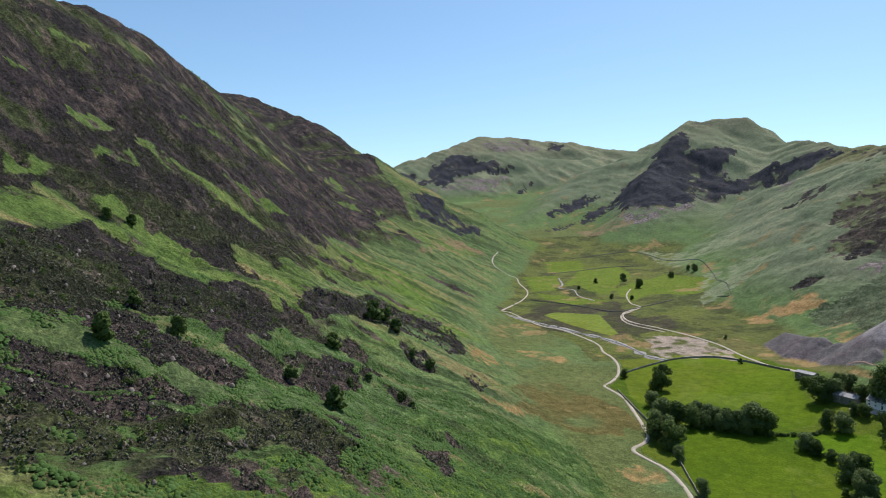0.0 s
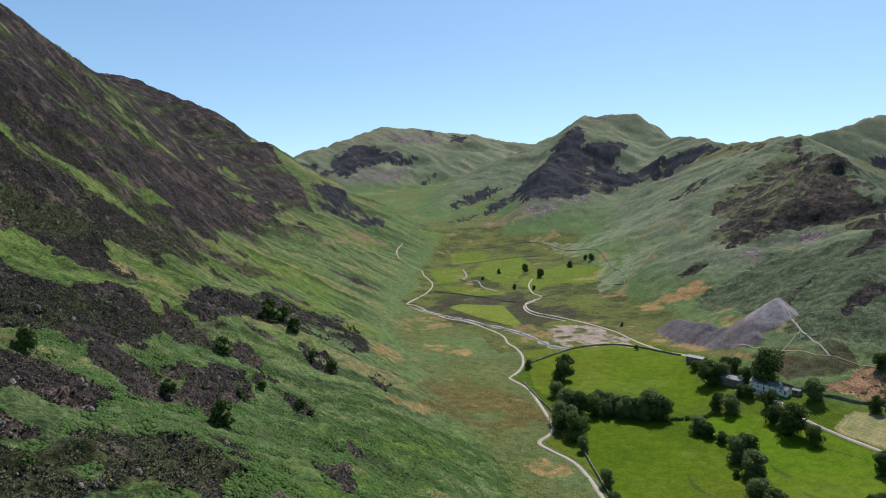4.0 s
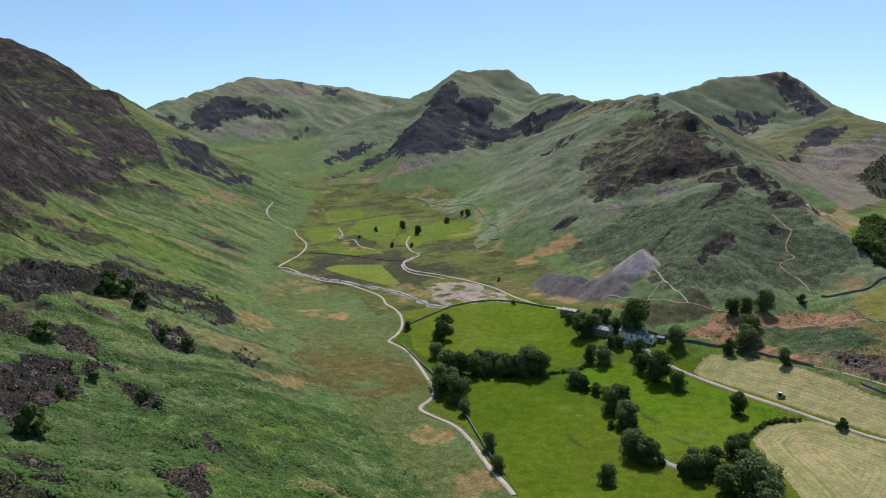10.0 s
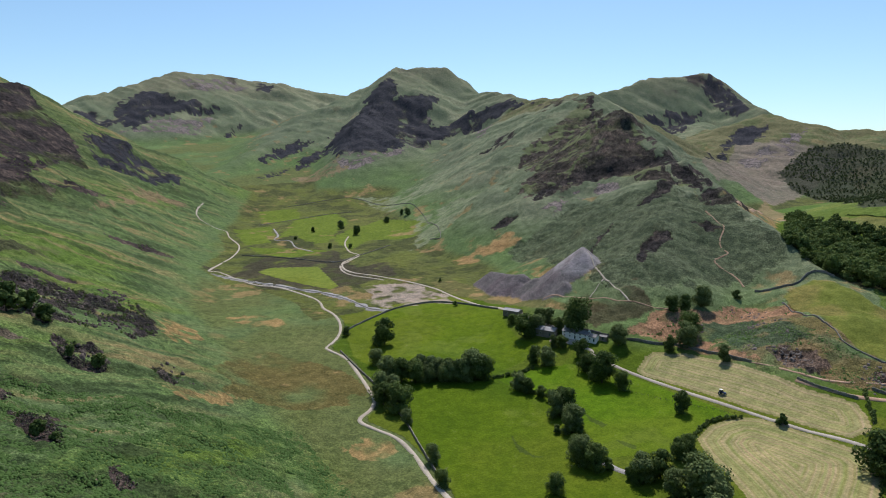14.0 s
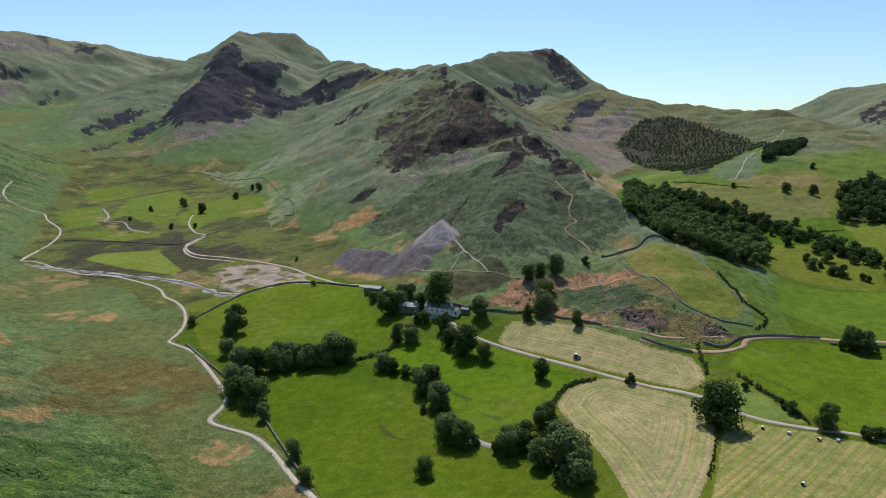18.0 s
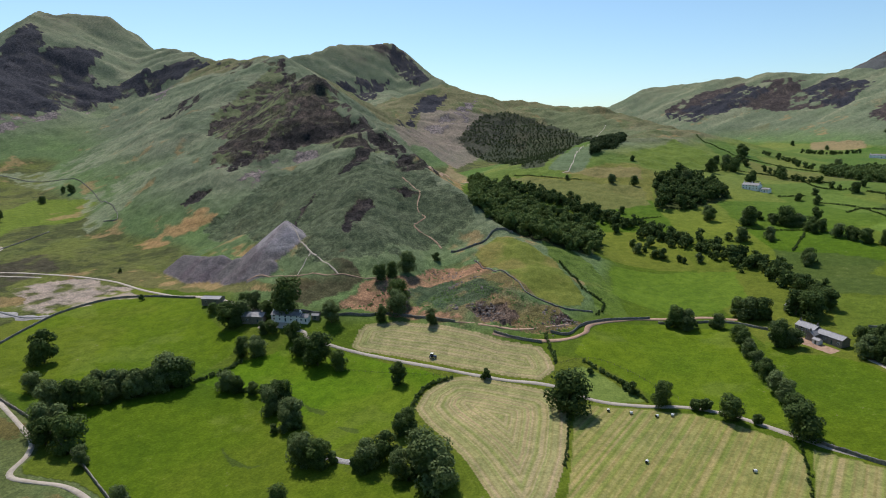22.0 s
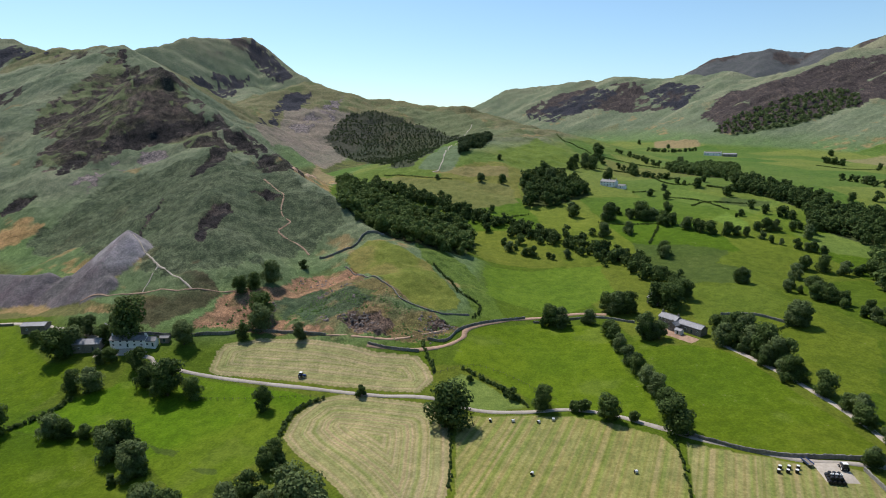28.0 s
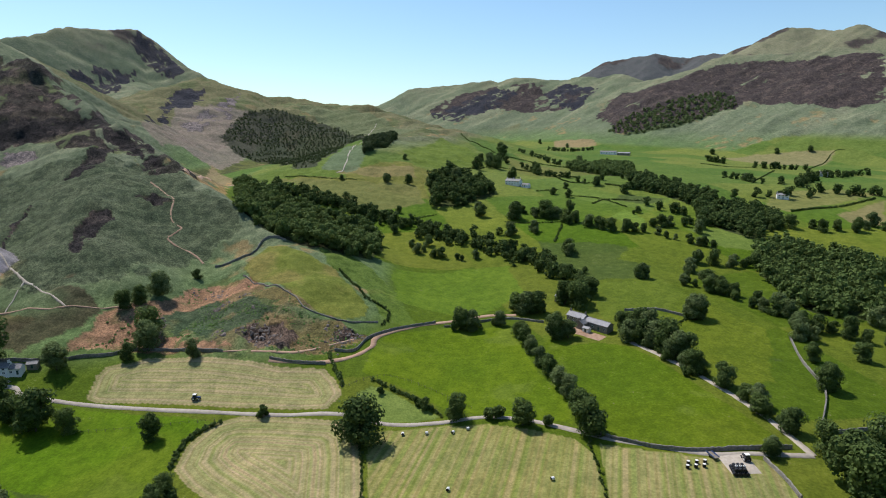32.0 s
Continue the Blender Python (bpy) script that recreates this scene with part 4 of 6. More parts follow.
    kx, ky = x + 9 * n3 + 8 * n2, y + 9 * n2 - 9 * n3
    paint(colour, inside(kx, ky, KNOLL_RED) * smooth_step(-0.5, -0.2, n3), (0.330, 0.190, 0.115), 0.9)
    paint(colour, inside(kx, ky, KNOLL_FERN) * smooth_step(-0.5, -0.25, n3), (0.056, 0.090, 0.048), 0.92)
    for outline in KNOLL_GREEN:
        paint(colour, inside(kx, ky, outline) * smooth_step(-0.3, 0.1, n2 + n3), (0.115, 0.128, 0.036), 0.45)
    grazed = inside(x, y, DRY_PASTURE)
    paint(colour, grazed * 1.0, (0.128, 0.152, 0.026), 0.95)
    paint(colour, grazed * smooth_step(-0.1, 0.35, n2 + 0.3 * n3), (0.190, 0.160, 0.052), 0.7)
    coarse = np.where(grazed, 0.1, coarse)
    for outline, tint in FAR_FIELDS:
        paint(colour, inside(x + 5 * n3, y + 5 * n2, outline) * 1.0, tint, 0.85)
    paint(colour, inside(jx, jy, FAR_FOREST) * 1.0, (0.050, 0.072, 0.030), 0.95)
    paint(colour, inside(jx, jy, PLANTATION) * 1.0, (0.040, 0.046, 0.030), 0.9)
    for outline in HILL_DRY:
        paint(colour, inside(jx, jy, outline) * smooth_step(-0.45, -0.1, n3 + 0.4 * n2), (0.33, 0.215, 0.095), 0.8)
    for outline in RED_FOOT:
        paint(colour, inside(wx, wy, outline) * smooth_step(-0.5, 0.1, n3 + n2), (0.225, 0.155, 0.095), 0.75)
    for outline in HILL_PALE:
        paint(colour, inside(wx, wy, outline) * smooth_step(-0.4, 0.1, n3 + n2), (0.200, 0.228, 0.138), 0.8)
    fern = inside(x + 12 * n2 + 9 * n3, y + 12 * n3 - 9 * n2, HILL_FERN)
    paint(colour, fern * 1.0, (0.098, 0.122, 0.070), 0.85)
    paint(colour, fern * smooth_step(0.05, 0.3, n3 + 0.6 * n2), (0.064, 0.088, 0.050), 0.6)
    coarse = np.where(fern, 0.68, coarse)
    paint(colour, inside(x + 6 * n3, y + 6 * n2, DARK_MOOR) * smooth_step(-0.5, 0.0, n3 + n2), (0.056, 0.050, 0.034), 0.85)
    # heather, dark rock and scree lie over the turf with ragged edges
    over, heath = np.zeros((len(x), 3)), np.zeros(len(x))
    n4 = fbm(x + 70, y, 5, 3)
    near_x, near_y = x + 3 * n2 + 5 * n3 + 3 * n4, y + 3 * n2 - 5 * n3 + 3 * n4
    heath = inside(x + 14 * n2 + 9 * n3, y + 14 * n3 - 9 * n2, HIGH_HEATH) * smooth_step(0.62, 0.20, bands * 0.9 + 0.6 * n3 + 0.3 * broad)
    for outline in SLOPE_HEATH:
        heath = np.maximum(heath, inside(near_x, near_y, outline) * smooth_step(0.95, 0.55, 0.8 * bands + 0.8 * n3))
    # heather comes down the fellside in tongues
    heath = np.maximum(heath, 0.9 * left * smooth_step(48, 72, up) * smooth_step(-720, -560, y) * smooth_step(0.10, 0.36, bands + 0.5 * n3))
    for outline in SLOPE_SWARD:
        mown = inside(near_x, near_y, outline) * smooth_step(0.40, 0.15, n3)
        heath = heath * (1 - 0.85 * mown)
        paint(colour, mown, (0.112, 0.180, 0.040), 0.6)
    for outline in HILL_HEATH:
        heath = np.maximum(heath, inside(x + 12 * n2 + 12 * n3, y + 12 * n3 - 8 * n2, outline) * smooth_step(-0.30, 0.30, bands + 0.9 * n3 + 0.6 * n2))
    crown = inside(x + 16 * n2 + 12 * n3, y + 16 * n3 - 12 * n2, HILL_CROWN)
    heath = np.maximum(heath, crown * smooth_step(-0.16, 0.20, 1.2 * fbm((0.9 * y - 0.436 * x) / 3, 0.9 * x + 0.436 * y, 30, 4) + 0.7 * n3))
    paint(colour, crown * 1.0, (0.112, 0.130, 0.052), 0.7)
    for outline in HILL_GREEN:
        heath = heath * (1 - inside(jx, jy, outline) * 0.9)
    for name, outline in FELL_HEATH.items():
        heath = np.maximum(heath, inside(wx, wy, outline) * 0.9 * smooth_step(-0.35, 0.0, n1 + n2 + (0.4 if name == "fell" else 0.0)))
    tops = (1 - left) * smooth_step(200, 330, up) * smooth_step(0.12, 0.3, fbm(x, y - 400, 170, 5))
    heath = np.maximum(heath, tops * 0.6)
    over[:] = (0.042, 0.035, 0.036)
    paint(over, left * smooth_step(110, 60, up), (0.104, 0.079, 0.070), 0.8)
    paint(over, (1 - left) * 1.0, (0.066, 0.057, 0.046), 0.8)
    paint(over, (1 - left) * smooth_step(0.0, 0.3, n2 + 0.6 * n3), (0.092, 0.098, 0.050), 0.7)
    paint(over, (x < -1400) * 1.0, (0.064, 0.052, 0.050), 0.9)
    paint(over, smooth_step(0.08, 0.26, bands + 0.3 * n3) * left, (0.056, 0.076, 0.024), 0.7)
    paint(over, smooth_step(0.18, 0.34, n3 - 0.3 * bands), (0.120, 0.092, 0.080), 0.7)
    paint(over, left * smooth_step(-0.15, -0.35, n2 + 0.4 * n3), (0.022, 0.021, 0.022), 0.6)
    # farthest fells painted blue-grey, distance haze put into the colour
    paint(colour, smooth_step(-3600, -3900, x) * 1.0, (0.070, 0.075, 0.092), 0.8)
    # far faces: dark crag, with shade and hazy blue put into the colour
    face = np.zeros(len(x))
    for outline in SHADED_FACES:
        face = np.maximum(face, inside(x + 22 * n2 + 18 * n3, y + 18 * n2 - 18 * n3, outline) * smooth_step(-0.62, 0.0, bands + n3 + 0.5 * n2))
    for outline in BROAD_SHADED_FACES:
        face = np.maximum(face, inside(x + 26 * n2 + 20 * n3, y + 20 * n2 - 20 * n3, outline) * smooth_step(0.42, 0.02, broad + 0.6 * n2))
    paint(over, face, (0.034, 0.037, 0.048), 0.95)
    rock = np.zeros(len(x))
    for outline in [*SLOPE_CRAGS, *CRAGS.values()]:
        rock = np.maximum(rock, inside(near_x, near_y, outline) * smooth_step(-0.42, 0.0, n3 + n2))
    for outline in HILL_ROCK:
        rock = np.maximum(rock, inside(x + 5 * n3, y + 5 * n2, outline) * smooth_step(-0.6, -0.3, n3 + n2))
    crest = RIDGES["scope"][0]
    spine = inside(jx, jy, [(px - 12, py + 10) for px, py, pz in crest[2:9]] + [(px + 20, py - 12) for px, py, pz in crest[8:1:-1]])
    rock = np.maximum(rock, spine * 0.7 * smooth_step(-0.15, 0.1, n3 + 0.5 * n2))
    paint(over, rock, (0.036, 0.033, 0.034), 0.92)
    paint(over, rock * smooth_step(0.15, 0.35, n3), (0.100, 0.082, 0.075), 0.7)
    paint(over, knoll * rock, (0.165, 0.118, 0.092), 0.85)
    scree = np.zeros(len(x))
    for outline in SCREE:
        scree = np.maximum(scree, inside(wx, wy, outline) * smooth_step(-0.35, 0.2, n3 + n2))
    scree = scree * (1 - np.maximum(rock, face)) * 0.85
    paint(over, scree, (0.220, 0.186, 0.182), 0.95)
    coarse = np.maximum(coarse, np.maximum(heath * 0.9, rock))
    veil = np.maximum.reduce([heath, face, rock, scree])
    bare = spoil_rise(x, y, land(x, y, False))
    heap = smooth_step(0.3, 0.9, bare + 0.5 * n3)
    paint(colour, smooth_step(9, 2, np.hypot((x + 398) / 2.2, (y + 455) / 6.5)+ 2 * n2) * (bare < 0.3), (0.27, 0.185, 0.095), 0.6)
    paint(colour, heap * 1.0, (0.150, 0.132, 0.142), 0.95)
    paint(colour, heap * smooth_step(40, 45, z), (0.250, 0.238, 0.245), 0.95)
    paint(colour, heap * smooth_step(0.1, 0.3, fbm(x / 3 + 40, y, 14, 3) + 0.3 * n3), (0.110, 0.088, 0.098), 0.45)
    coarse = np.where(heap > 0.5, 0.25, coarse)
    paint(colour, inside(jx, jy, SHINGLE_BED) * smooth_step(-0.3, 0.1, n3), (0.36, 0.295, 0.25), 0.85)
    veil = veil * (1 - np.clip(heap, 0, 1))
    # named meadows and hayfields
    swath = np.zeros(len(x))
    for outline, tint in PASTURES.values():
        m = inside(x, y, outline)
        paint(colour, m * 1.0, tint, 0.95)
        paint(colour, m * smooth_step(0.2, 0.45, n2 + 0.4 * n3), (0.13, 0.17, 0.03), 0.35)
        paint(colour, m * smooth_step(0.05, 0.40, n1 + 0.3 * n2), (0.105, 0.128, 0.012), 0.45)
        paint(colour, m * smooth_step(-0.05, -0.40, n1 + 0.3 * n2), (0.056, 0.108, 0.005), 0.45)
        coarse = np.where(m, 0.04, coarse)
    for outline, tint, turn in HAYFIELDS.values():
        m = inside(x, y, outline)
        paint(colour, m * 1.0, tint, 0.97)
        paint(colour, m * smooth_step(0.0, 0.5, n1 + n2), (0.230, 0.225, 0.095), 0.4)
        rows = 1500 + x[m] * math.sin(radians(turn)) + y[m] * math.cos(radians(turn))
        if turn > 8:
            rim = edge_distance(x[m], y[m], outline)
            rows = np.where(rim < (200 if turn == 35 else 13), rim + 1, rows)
        rows = rows * (1.35 if turn > 8 else 1.25)
        swath[m] = rows
        coarse = np.where(m, 0.05, coarse)
    for outline in ([(-262, -277), (-260, -267), (-260, -259), (-257, -258), (-257, -267)], [(-250, -245), (-251, -238), (-252, -231), (-249, -230), (-247, -237)], [(-214, -281), (-210, -268), (-209, -259), (-212, -254), (-208, -257), (-206, -266)]):
        paint(colour, inside(x + 2 * n3, y + 2 * n2, outline) * 1.0, (0.050, 0.075, 0.016), 0.75)
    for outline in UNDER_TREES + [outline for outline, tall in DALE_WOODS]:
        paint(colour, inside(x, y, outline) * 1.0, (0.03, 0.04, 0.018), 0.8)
    return np.clip(colour, 0.004, 1), np.clip(coarse, 0, 1), swath, np.maximum(heath * 0.6, rock), face, np.clip(over, 0.004, 1), veil


def ground_sheet():
    fine = np.arange(radians(138), radians(312), 0.0029)
    rest = np.linspace(fine[-1], fine[0] + 2 * math.pi, 60)[1:-1]
    bearing = np.concatenate([fine, rest])
    reach = np.concatenate([[0.02, 15, 30, 45], np.exp(np.arange(math.log(60), math.log(5300), 0.0044))])
    b, r = np.meshgrid(bearing, reach)
    x, y = (-40 + r * np.sin(b)).ravel(), (-60 + r * np.cos(b)).ravel()
    z = land(x, y)
    colour, coarse, swath, crag, face, over, veil = land_cover(x, y, z)
    # bracken and heather stand up from the turf, rock breaks through in steps
    z = z + coarse * (fbm(x, y, 5, 3) * 1.6 + fbm(x, y, 2.3, 2) * 1.1) + crag * (np.abs(fbm(x, y, 16, 4)) * 4.5 - 0.6)
    # beds of rock stand out as tilted ledges
    bed = z + 0.25 * x - 0.15 * y + 5 * fbm(x, y, 40, 3) + 45 * fbm(x, y, 330, 3)
    part_way = bed / 7 - np.floor(bed / 7)
    z = z + crag * 7 * (smooth_step(0.45, 0.95, part_way) - part_way) * 0.85 * smooth_step(-0.25, 0.2, fbm(x, y, 49, 3))
    # outcrops and gullies break the hills across the dale
    across = x < np.interp(y, FOOT_Y, FOOT_X) - 60
    z = z + across * crag * (np.abs(fbm(x, y, 42, 4)) * 9 - 2)
    z = z + face * (np.abs(fbm(x, y, 110, 4)) * 26 - 4)
    nr, nb = len(reach), len(bearing)
    i, j = np.meshgrid(np.arange(nr - 1), np.arange(nb), indexing="ij")
    k = (j + 1) % nb
    quads = np.stack([(i + 1) * nb + j, (i + 1) * nb + k, i * nb + k, i * nb + j], -1).reshape(-1, 4)
    me = bpy.data.meshes.new("ground")
    me.vertices.add(len(x))
    me.vertices.foreach_set("co", np.stack([x, y, z], -1).astype(np.float32).ravel())
    me.loops.add(quads.size)
    me.loops.foreach_set("vertex_index", quads.ravel().astype(np.int32))
    me.polygons.add(len(quads))
    me.polygons.foreach_set("loop_start", np.arange(0, quads.size, 4, dtype=np.int32))
    me.update(calc_edges=True)
    me.shade_smooth()
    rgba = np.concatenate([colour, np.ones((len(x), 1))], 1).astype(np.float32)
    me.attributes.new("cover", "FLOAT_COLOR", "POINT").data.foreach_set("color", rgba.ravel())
    rgba[:, :3] = over
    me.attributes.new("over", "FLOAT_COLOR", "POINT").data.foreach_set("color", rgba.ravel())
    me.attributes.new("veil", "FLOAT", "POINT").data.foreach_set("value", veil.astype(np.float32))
    me.attributes.new("coarse", "FLOAT", "POINT").data.foreach_set("value", coarse.astype(np.float32))
    me.attributes.new("swath", "FLOAT", "POINT").data.foreach_set("value", swath.astype(np.float32))
    me.materials.append(TURF)
    return tagged(new("ground", me), "green dale floor between steep bracken and heather fellsides", "ground", kind="structure")


ground = ground_sheet()


# ---- tracks, lanes and the beck ----
def curve_points(line, step=2.0):
    """Points along a smooth curve through line, about step apart."""
    pts = [Vector((p[0], p[1])) for p in line]
    pts = [2 * pts[0] - pts[1]] + pts + [2 * pts[-1] - pts[-2]]
    out = []
    for a, b, c, e in zip(pts, pts[1:], pts[2:], pts[3:]):
        n = max(2, int((c - b).length / step))
        for k in range(n):
            t = k / n
            out.append(0.5 * ((2 * b) + (c - a) * t + (2 * a - 5 * b + 4 * c - e) * t * t + (3 * b - a - 3 * c + e) * t ** 3))
    return np.array([tuple(p) for p in out + [pts[-2]]])


def mesh_object(name, verts, faces, material, parent=None, smooth=False):
    me = bpy.data.meshes.new(name)
    me.from_pydata([tuple(map(float, v)) for v in verts], [], faces)
    me.materials.append(material)
    me.update()
    if smooth:
        me.shade_smooth()
    ob = new(name, me)
    ob.parent = parent
    return ob


def ribbon(name, line, width, material, label, category, lift=0.30, ragged=0.15):
    p = curve_points(line)
    d = np.gradient(p, axis=0)
    side = np.stack([d[:, 1], -d[:, 0]], -1) / np.hypot(d[:, 0], d[:, 1])[:, None]
    steps = np.array((-0.5, -0.42, 0.0, 0.42, 0.5))
    wide = width * (1 + ragged * 2 * fbm(p[:, 0], p[:, 1], 9, 3))
    q = (p[:, None] + side[:, None] * (steps[None] * wide[:, None])[..., None]).reshape(-1, 2)
    rise = np.tile(np.where(np.abs(steps) < 0.45, lift, -0.6), len(p))
    verts, faces = np.column_stack([q, land(q[:, 0], q[:, 1]) + rise]), []
    n = len(steps)
    for i in range(len(p) - 1):
        for k in range(n - 1):
            faces.append((i * n + k, i * n + k + 1, (i + 1) * n + k + 1, (i + 1) * n + k))
    return tagged(mesh_object(name, verts, faces, material, smooth=True), label, category, kind="structure")


ribbon("track", TRACK_MAIN, 2.7, TRACK, "pale stony farm track winding up the dale floor", "track")
ribbon("mine_track", [(-326, -336), (-331, -369), (-335, -404), (-343, -454), (-342, -481), (-343, -519), (-346, -568), (-338, -616), (-325, -657), (-312, -687), (-311, -715), (-323, -747), (-341, -764), (-360, -782)], 3.2, TRACK, "pale stony track below the old mine", "track")
ribbon("road", [(-322, -342), (-324, -331), (-320, -323), (-320, -302), (-319, -270), (-318, -236), (-318, -199), (-320, -163), (-314, -139), (-316, -118), (-321, -99), (-319, -80), (-312, -62), (-306, -48), (-301, -30), (-296, -11)] + [(-308, -57), (-301, -36), (-296, -17), (-297, 4), (-299, 26)][-2:], 2.8, TARMAC, "narrow pale single-track lane between hayfields", "road")
ribbon("lane", [(-299, 26), (-308, 24), (-328, 18), (-346, 10), (-365, 0), (-388, -14), (-404, -25)], 3.0, TRACK, "narrow stony lane beside a line of trees", "road")
ribbon("bridleway", [(-356, -212), (-358, -195), (-362, -183), (-371, -170), (-382, -164), (-391, -164), (-406, -154), (-427, -136), (-445, -108), (-447, -87)], 3.2, EARTH, "reddish earth bridleway round a rocky knoll", "track", ragged=0.3)
ribbon("mine_lane", [(-416, -936), (-385, -880), (-362, -813), (-361, -780), (-335, -754), (-313, -731), (-304, -685), (-323, -634)], 2.6, TRACK, "pale track to the upper pastures", "track")
ribbon("hill_path", [(-804, -318), (-862, -322), (-1270, -417), (-1478, -438)], 1.6, TRACK, "pale path climbing the grassy hill", "path", ragged=0.5)
ribbon("nose_track", [(-602, -398), (-738, -451), (-790, -445)], 5.0, EARTH, "orange eroded track below the nose", "track", ragged=0.5)
ribbon("knoll_path", [(-361, -240), (-364, -205), (-375, -187), (-385, -175)], 1.4, EARTH, "thin earth path below the knoll rocks", "path", ragged=0.4)
ribbon("path", [(-560, -406), (-541, -375), (-521, -365), (-512, -358), (-507, -348), (-488, -348), (-481, -324), (-476, -314)], 1.3, EARTH, "thin worn footpath up the bracken nose", "path", ragged=0.4)
ribbon("upper_beck", [(-350, -1111), (-332, -1031), (-314, -991), (-330, -966), (-318, -904), (-324, -852)], 3.0, SHINGLE, "pale shingle of the upper beck", "river bed", ragged=0.6)
ribbon("mine_path", [(-422, -430), (-405, -401), (-396, -386), (-387, -360), (-382, -348)], 1.0, TRACK, "pale path down the spoil heap", "path", ragged=0.4)
ribbon("mine_path", [(-396, -386), (-381, -382), (-372, -379)], 0.8, TRACK, "thin pale path below the mine", "path", ragged=0.4)
ribbon("foot_path", [(-364, -423), (-372, -380), (-382, -348), (-396, -317)], 0.9, EARTH, "thin pale path along the fell foot", "path", ragged=0.4)
ribbon("beck_shingle", [(-270, -526), (-261, -542), (-258, -583), (-248, -626), (-232, -660), (-213, -705), (-195, -744), (-185, -770), (-174, -787)], 8.0, SHINGLE, "broad grey shingle bed of the beck", "river bed", lift=0.2, ragged=0.6)
ribbon("beck_water", [(-270, -526), (-261, -542), (-258, -583), (-248, -626), (-232, -660), (-213, -705), (-195, -744), (-185, -770), (-174, -787)], 1.8, WATER, "shallow clear water of the beck", "water", lift=0.45, ragged=0.3)
ribbon("beck_pool", [(-227, -232), (-227, -227), (-227, -222), (-228, -218)], 4.0, SHINGLE, "grey stony ford in the small beck", "river bed", lift=0.3)


# ---- trees ----
def leaf_mesh(name, centres, normals, sizes, seed, material):
    """A crown of small folded leaf sprays, one island each."""
    rng = np.random.RandomState(seed)
    n = len(centres)
    normals = normals / np.linalg.norm(normals, axis=1)[:, None]
    other = rng.normal(size=(n, 3))
    a = np.cross(normals, other)
    a /= np.linalg.norm(a, axis=1)[:, None]
    b = np.cross(normals, a)
    s = sizes[:, None]
    fold = normals * s * rng.uniform(-0.25, 0.35, (n, 1))
    verts = np.stack([centres - a * s, centres - b * s * 0.75 + fold, centres + a * s, centres + b * s * 0.75 + fold], 1).reshape(-1, 3)
    me = bpy.data.meshes.new(name)
    me.vertices.add(4 * n)
    me.vertices.foreach_set("co", verts.astype(np.float32).ravel())
    me.loops.add(4 * n)
    me.loops.foreach_set("vertex_index", np.arange(4 * n, dtype=np.int32))
    me.polygons.add(n)
    me.polygons.foreach_set("loop_start", np.arange(0, 4 * n, 4, dtype=np.int32))
    me.update(calc_edges=True)
    me.materials.append(material)
    return me


def crown_points(rng, lobes, count, size, spread=(0.36, 0.36), low=0.22, high=1.0):
    """Centres, normals and sizes of leaf sprays on lobes of a crown one unit high."""
    cs, ns = [], []
    for k in range(lobes):
        q = (k + 0.5) / lobes
        ang, out = rng.uniform(0, 2 * math.pi), rng.uniform(0.25, 1.0)
        zc = low + (high - low) * (0.18 + 0.66 * q)
        reach = spread[0] * math.sqrt(max(0.05, 1 - ((q - 0.38) / 0.72) ** 2)) * 0.68 * out
        mid = np.array((math.cos(ang) * reach, math.sin(ang) * reach, zc))
        rad = np.array((1, 1, 0.82)) * rng.uniform(0.14, 0.23)
        d = rng.normal(size=(count // lobes, 3))
        d /= np.linalg.norm(d, axis=1)[:, None]
        shell = rng.uniform(0.72, 1.10, (len(d), 1))
        cs.append(mid + d * rad * shell)
        ns.append(d + rng.normal(size=d.shape) * 0.38 + np.array((0, 0, 0.25)))
    c, nrm = np.concatenate(cs), np.concatenate(ns)
    return c, nrm, size * rng.uniform(0.6, 1.3, len(c))


def trunk_mesh(rng, height, radius, limbs, spread=0.2):
    bm = bmesh.new()

    def limb(p0, p1, r0, r1):
        axis = (Vector(p1) - Vector(p0)).normalized()
        side = axis.orthogonal().normalized()
        up = axis.cross(side)
        rings = []
        for p, r in ((Vector(p0), r0), ((Vector(p0) + Vector(p1)) / 2 + side * r0 * 0.5, (r0 + r1) / 2), (Vector(p1), r1)):
            rings.append([bm.verts.new(p + (side * math.cos(k * math.pi / 3) + up * math.sin(k * math.pi / 3)) * r) for k in range(6)])
        for lower, upper in zip(rings, rings[1:]):
            for k in range(6):
                bm.faces.new((lower[k], lower[(k + 1) % 6], upper[(k + 1) % 6], upper[k]))

    limb((0, 0, -0.04), (0, 0, height), radius, radius * 0.55)
    for _ in range(limbs):
        ang = rng.uniform(0, 2 * math.pi)
        start = height * rng.uniform(0.55, 1.0)
        limb((0, 0, start), (math.cos(ang) * spread, math.sin(ang) * spread, start + rng.uniform(0.2, 0.35)), radius * 0.5, radius * 0.15)
    me = bpy.data.meshes.new("trunk")
    bm.to_mesh(me)
    bm.free()
    me.materials.append(BARK)
    return me


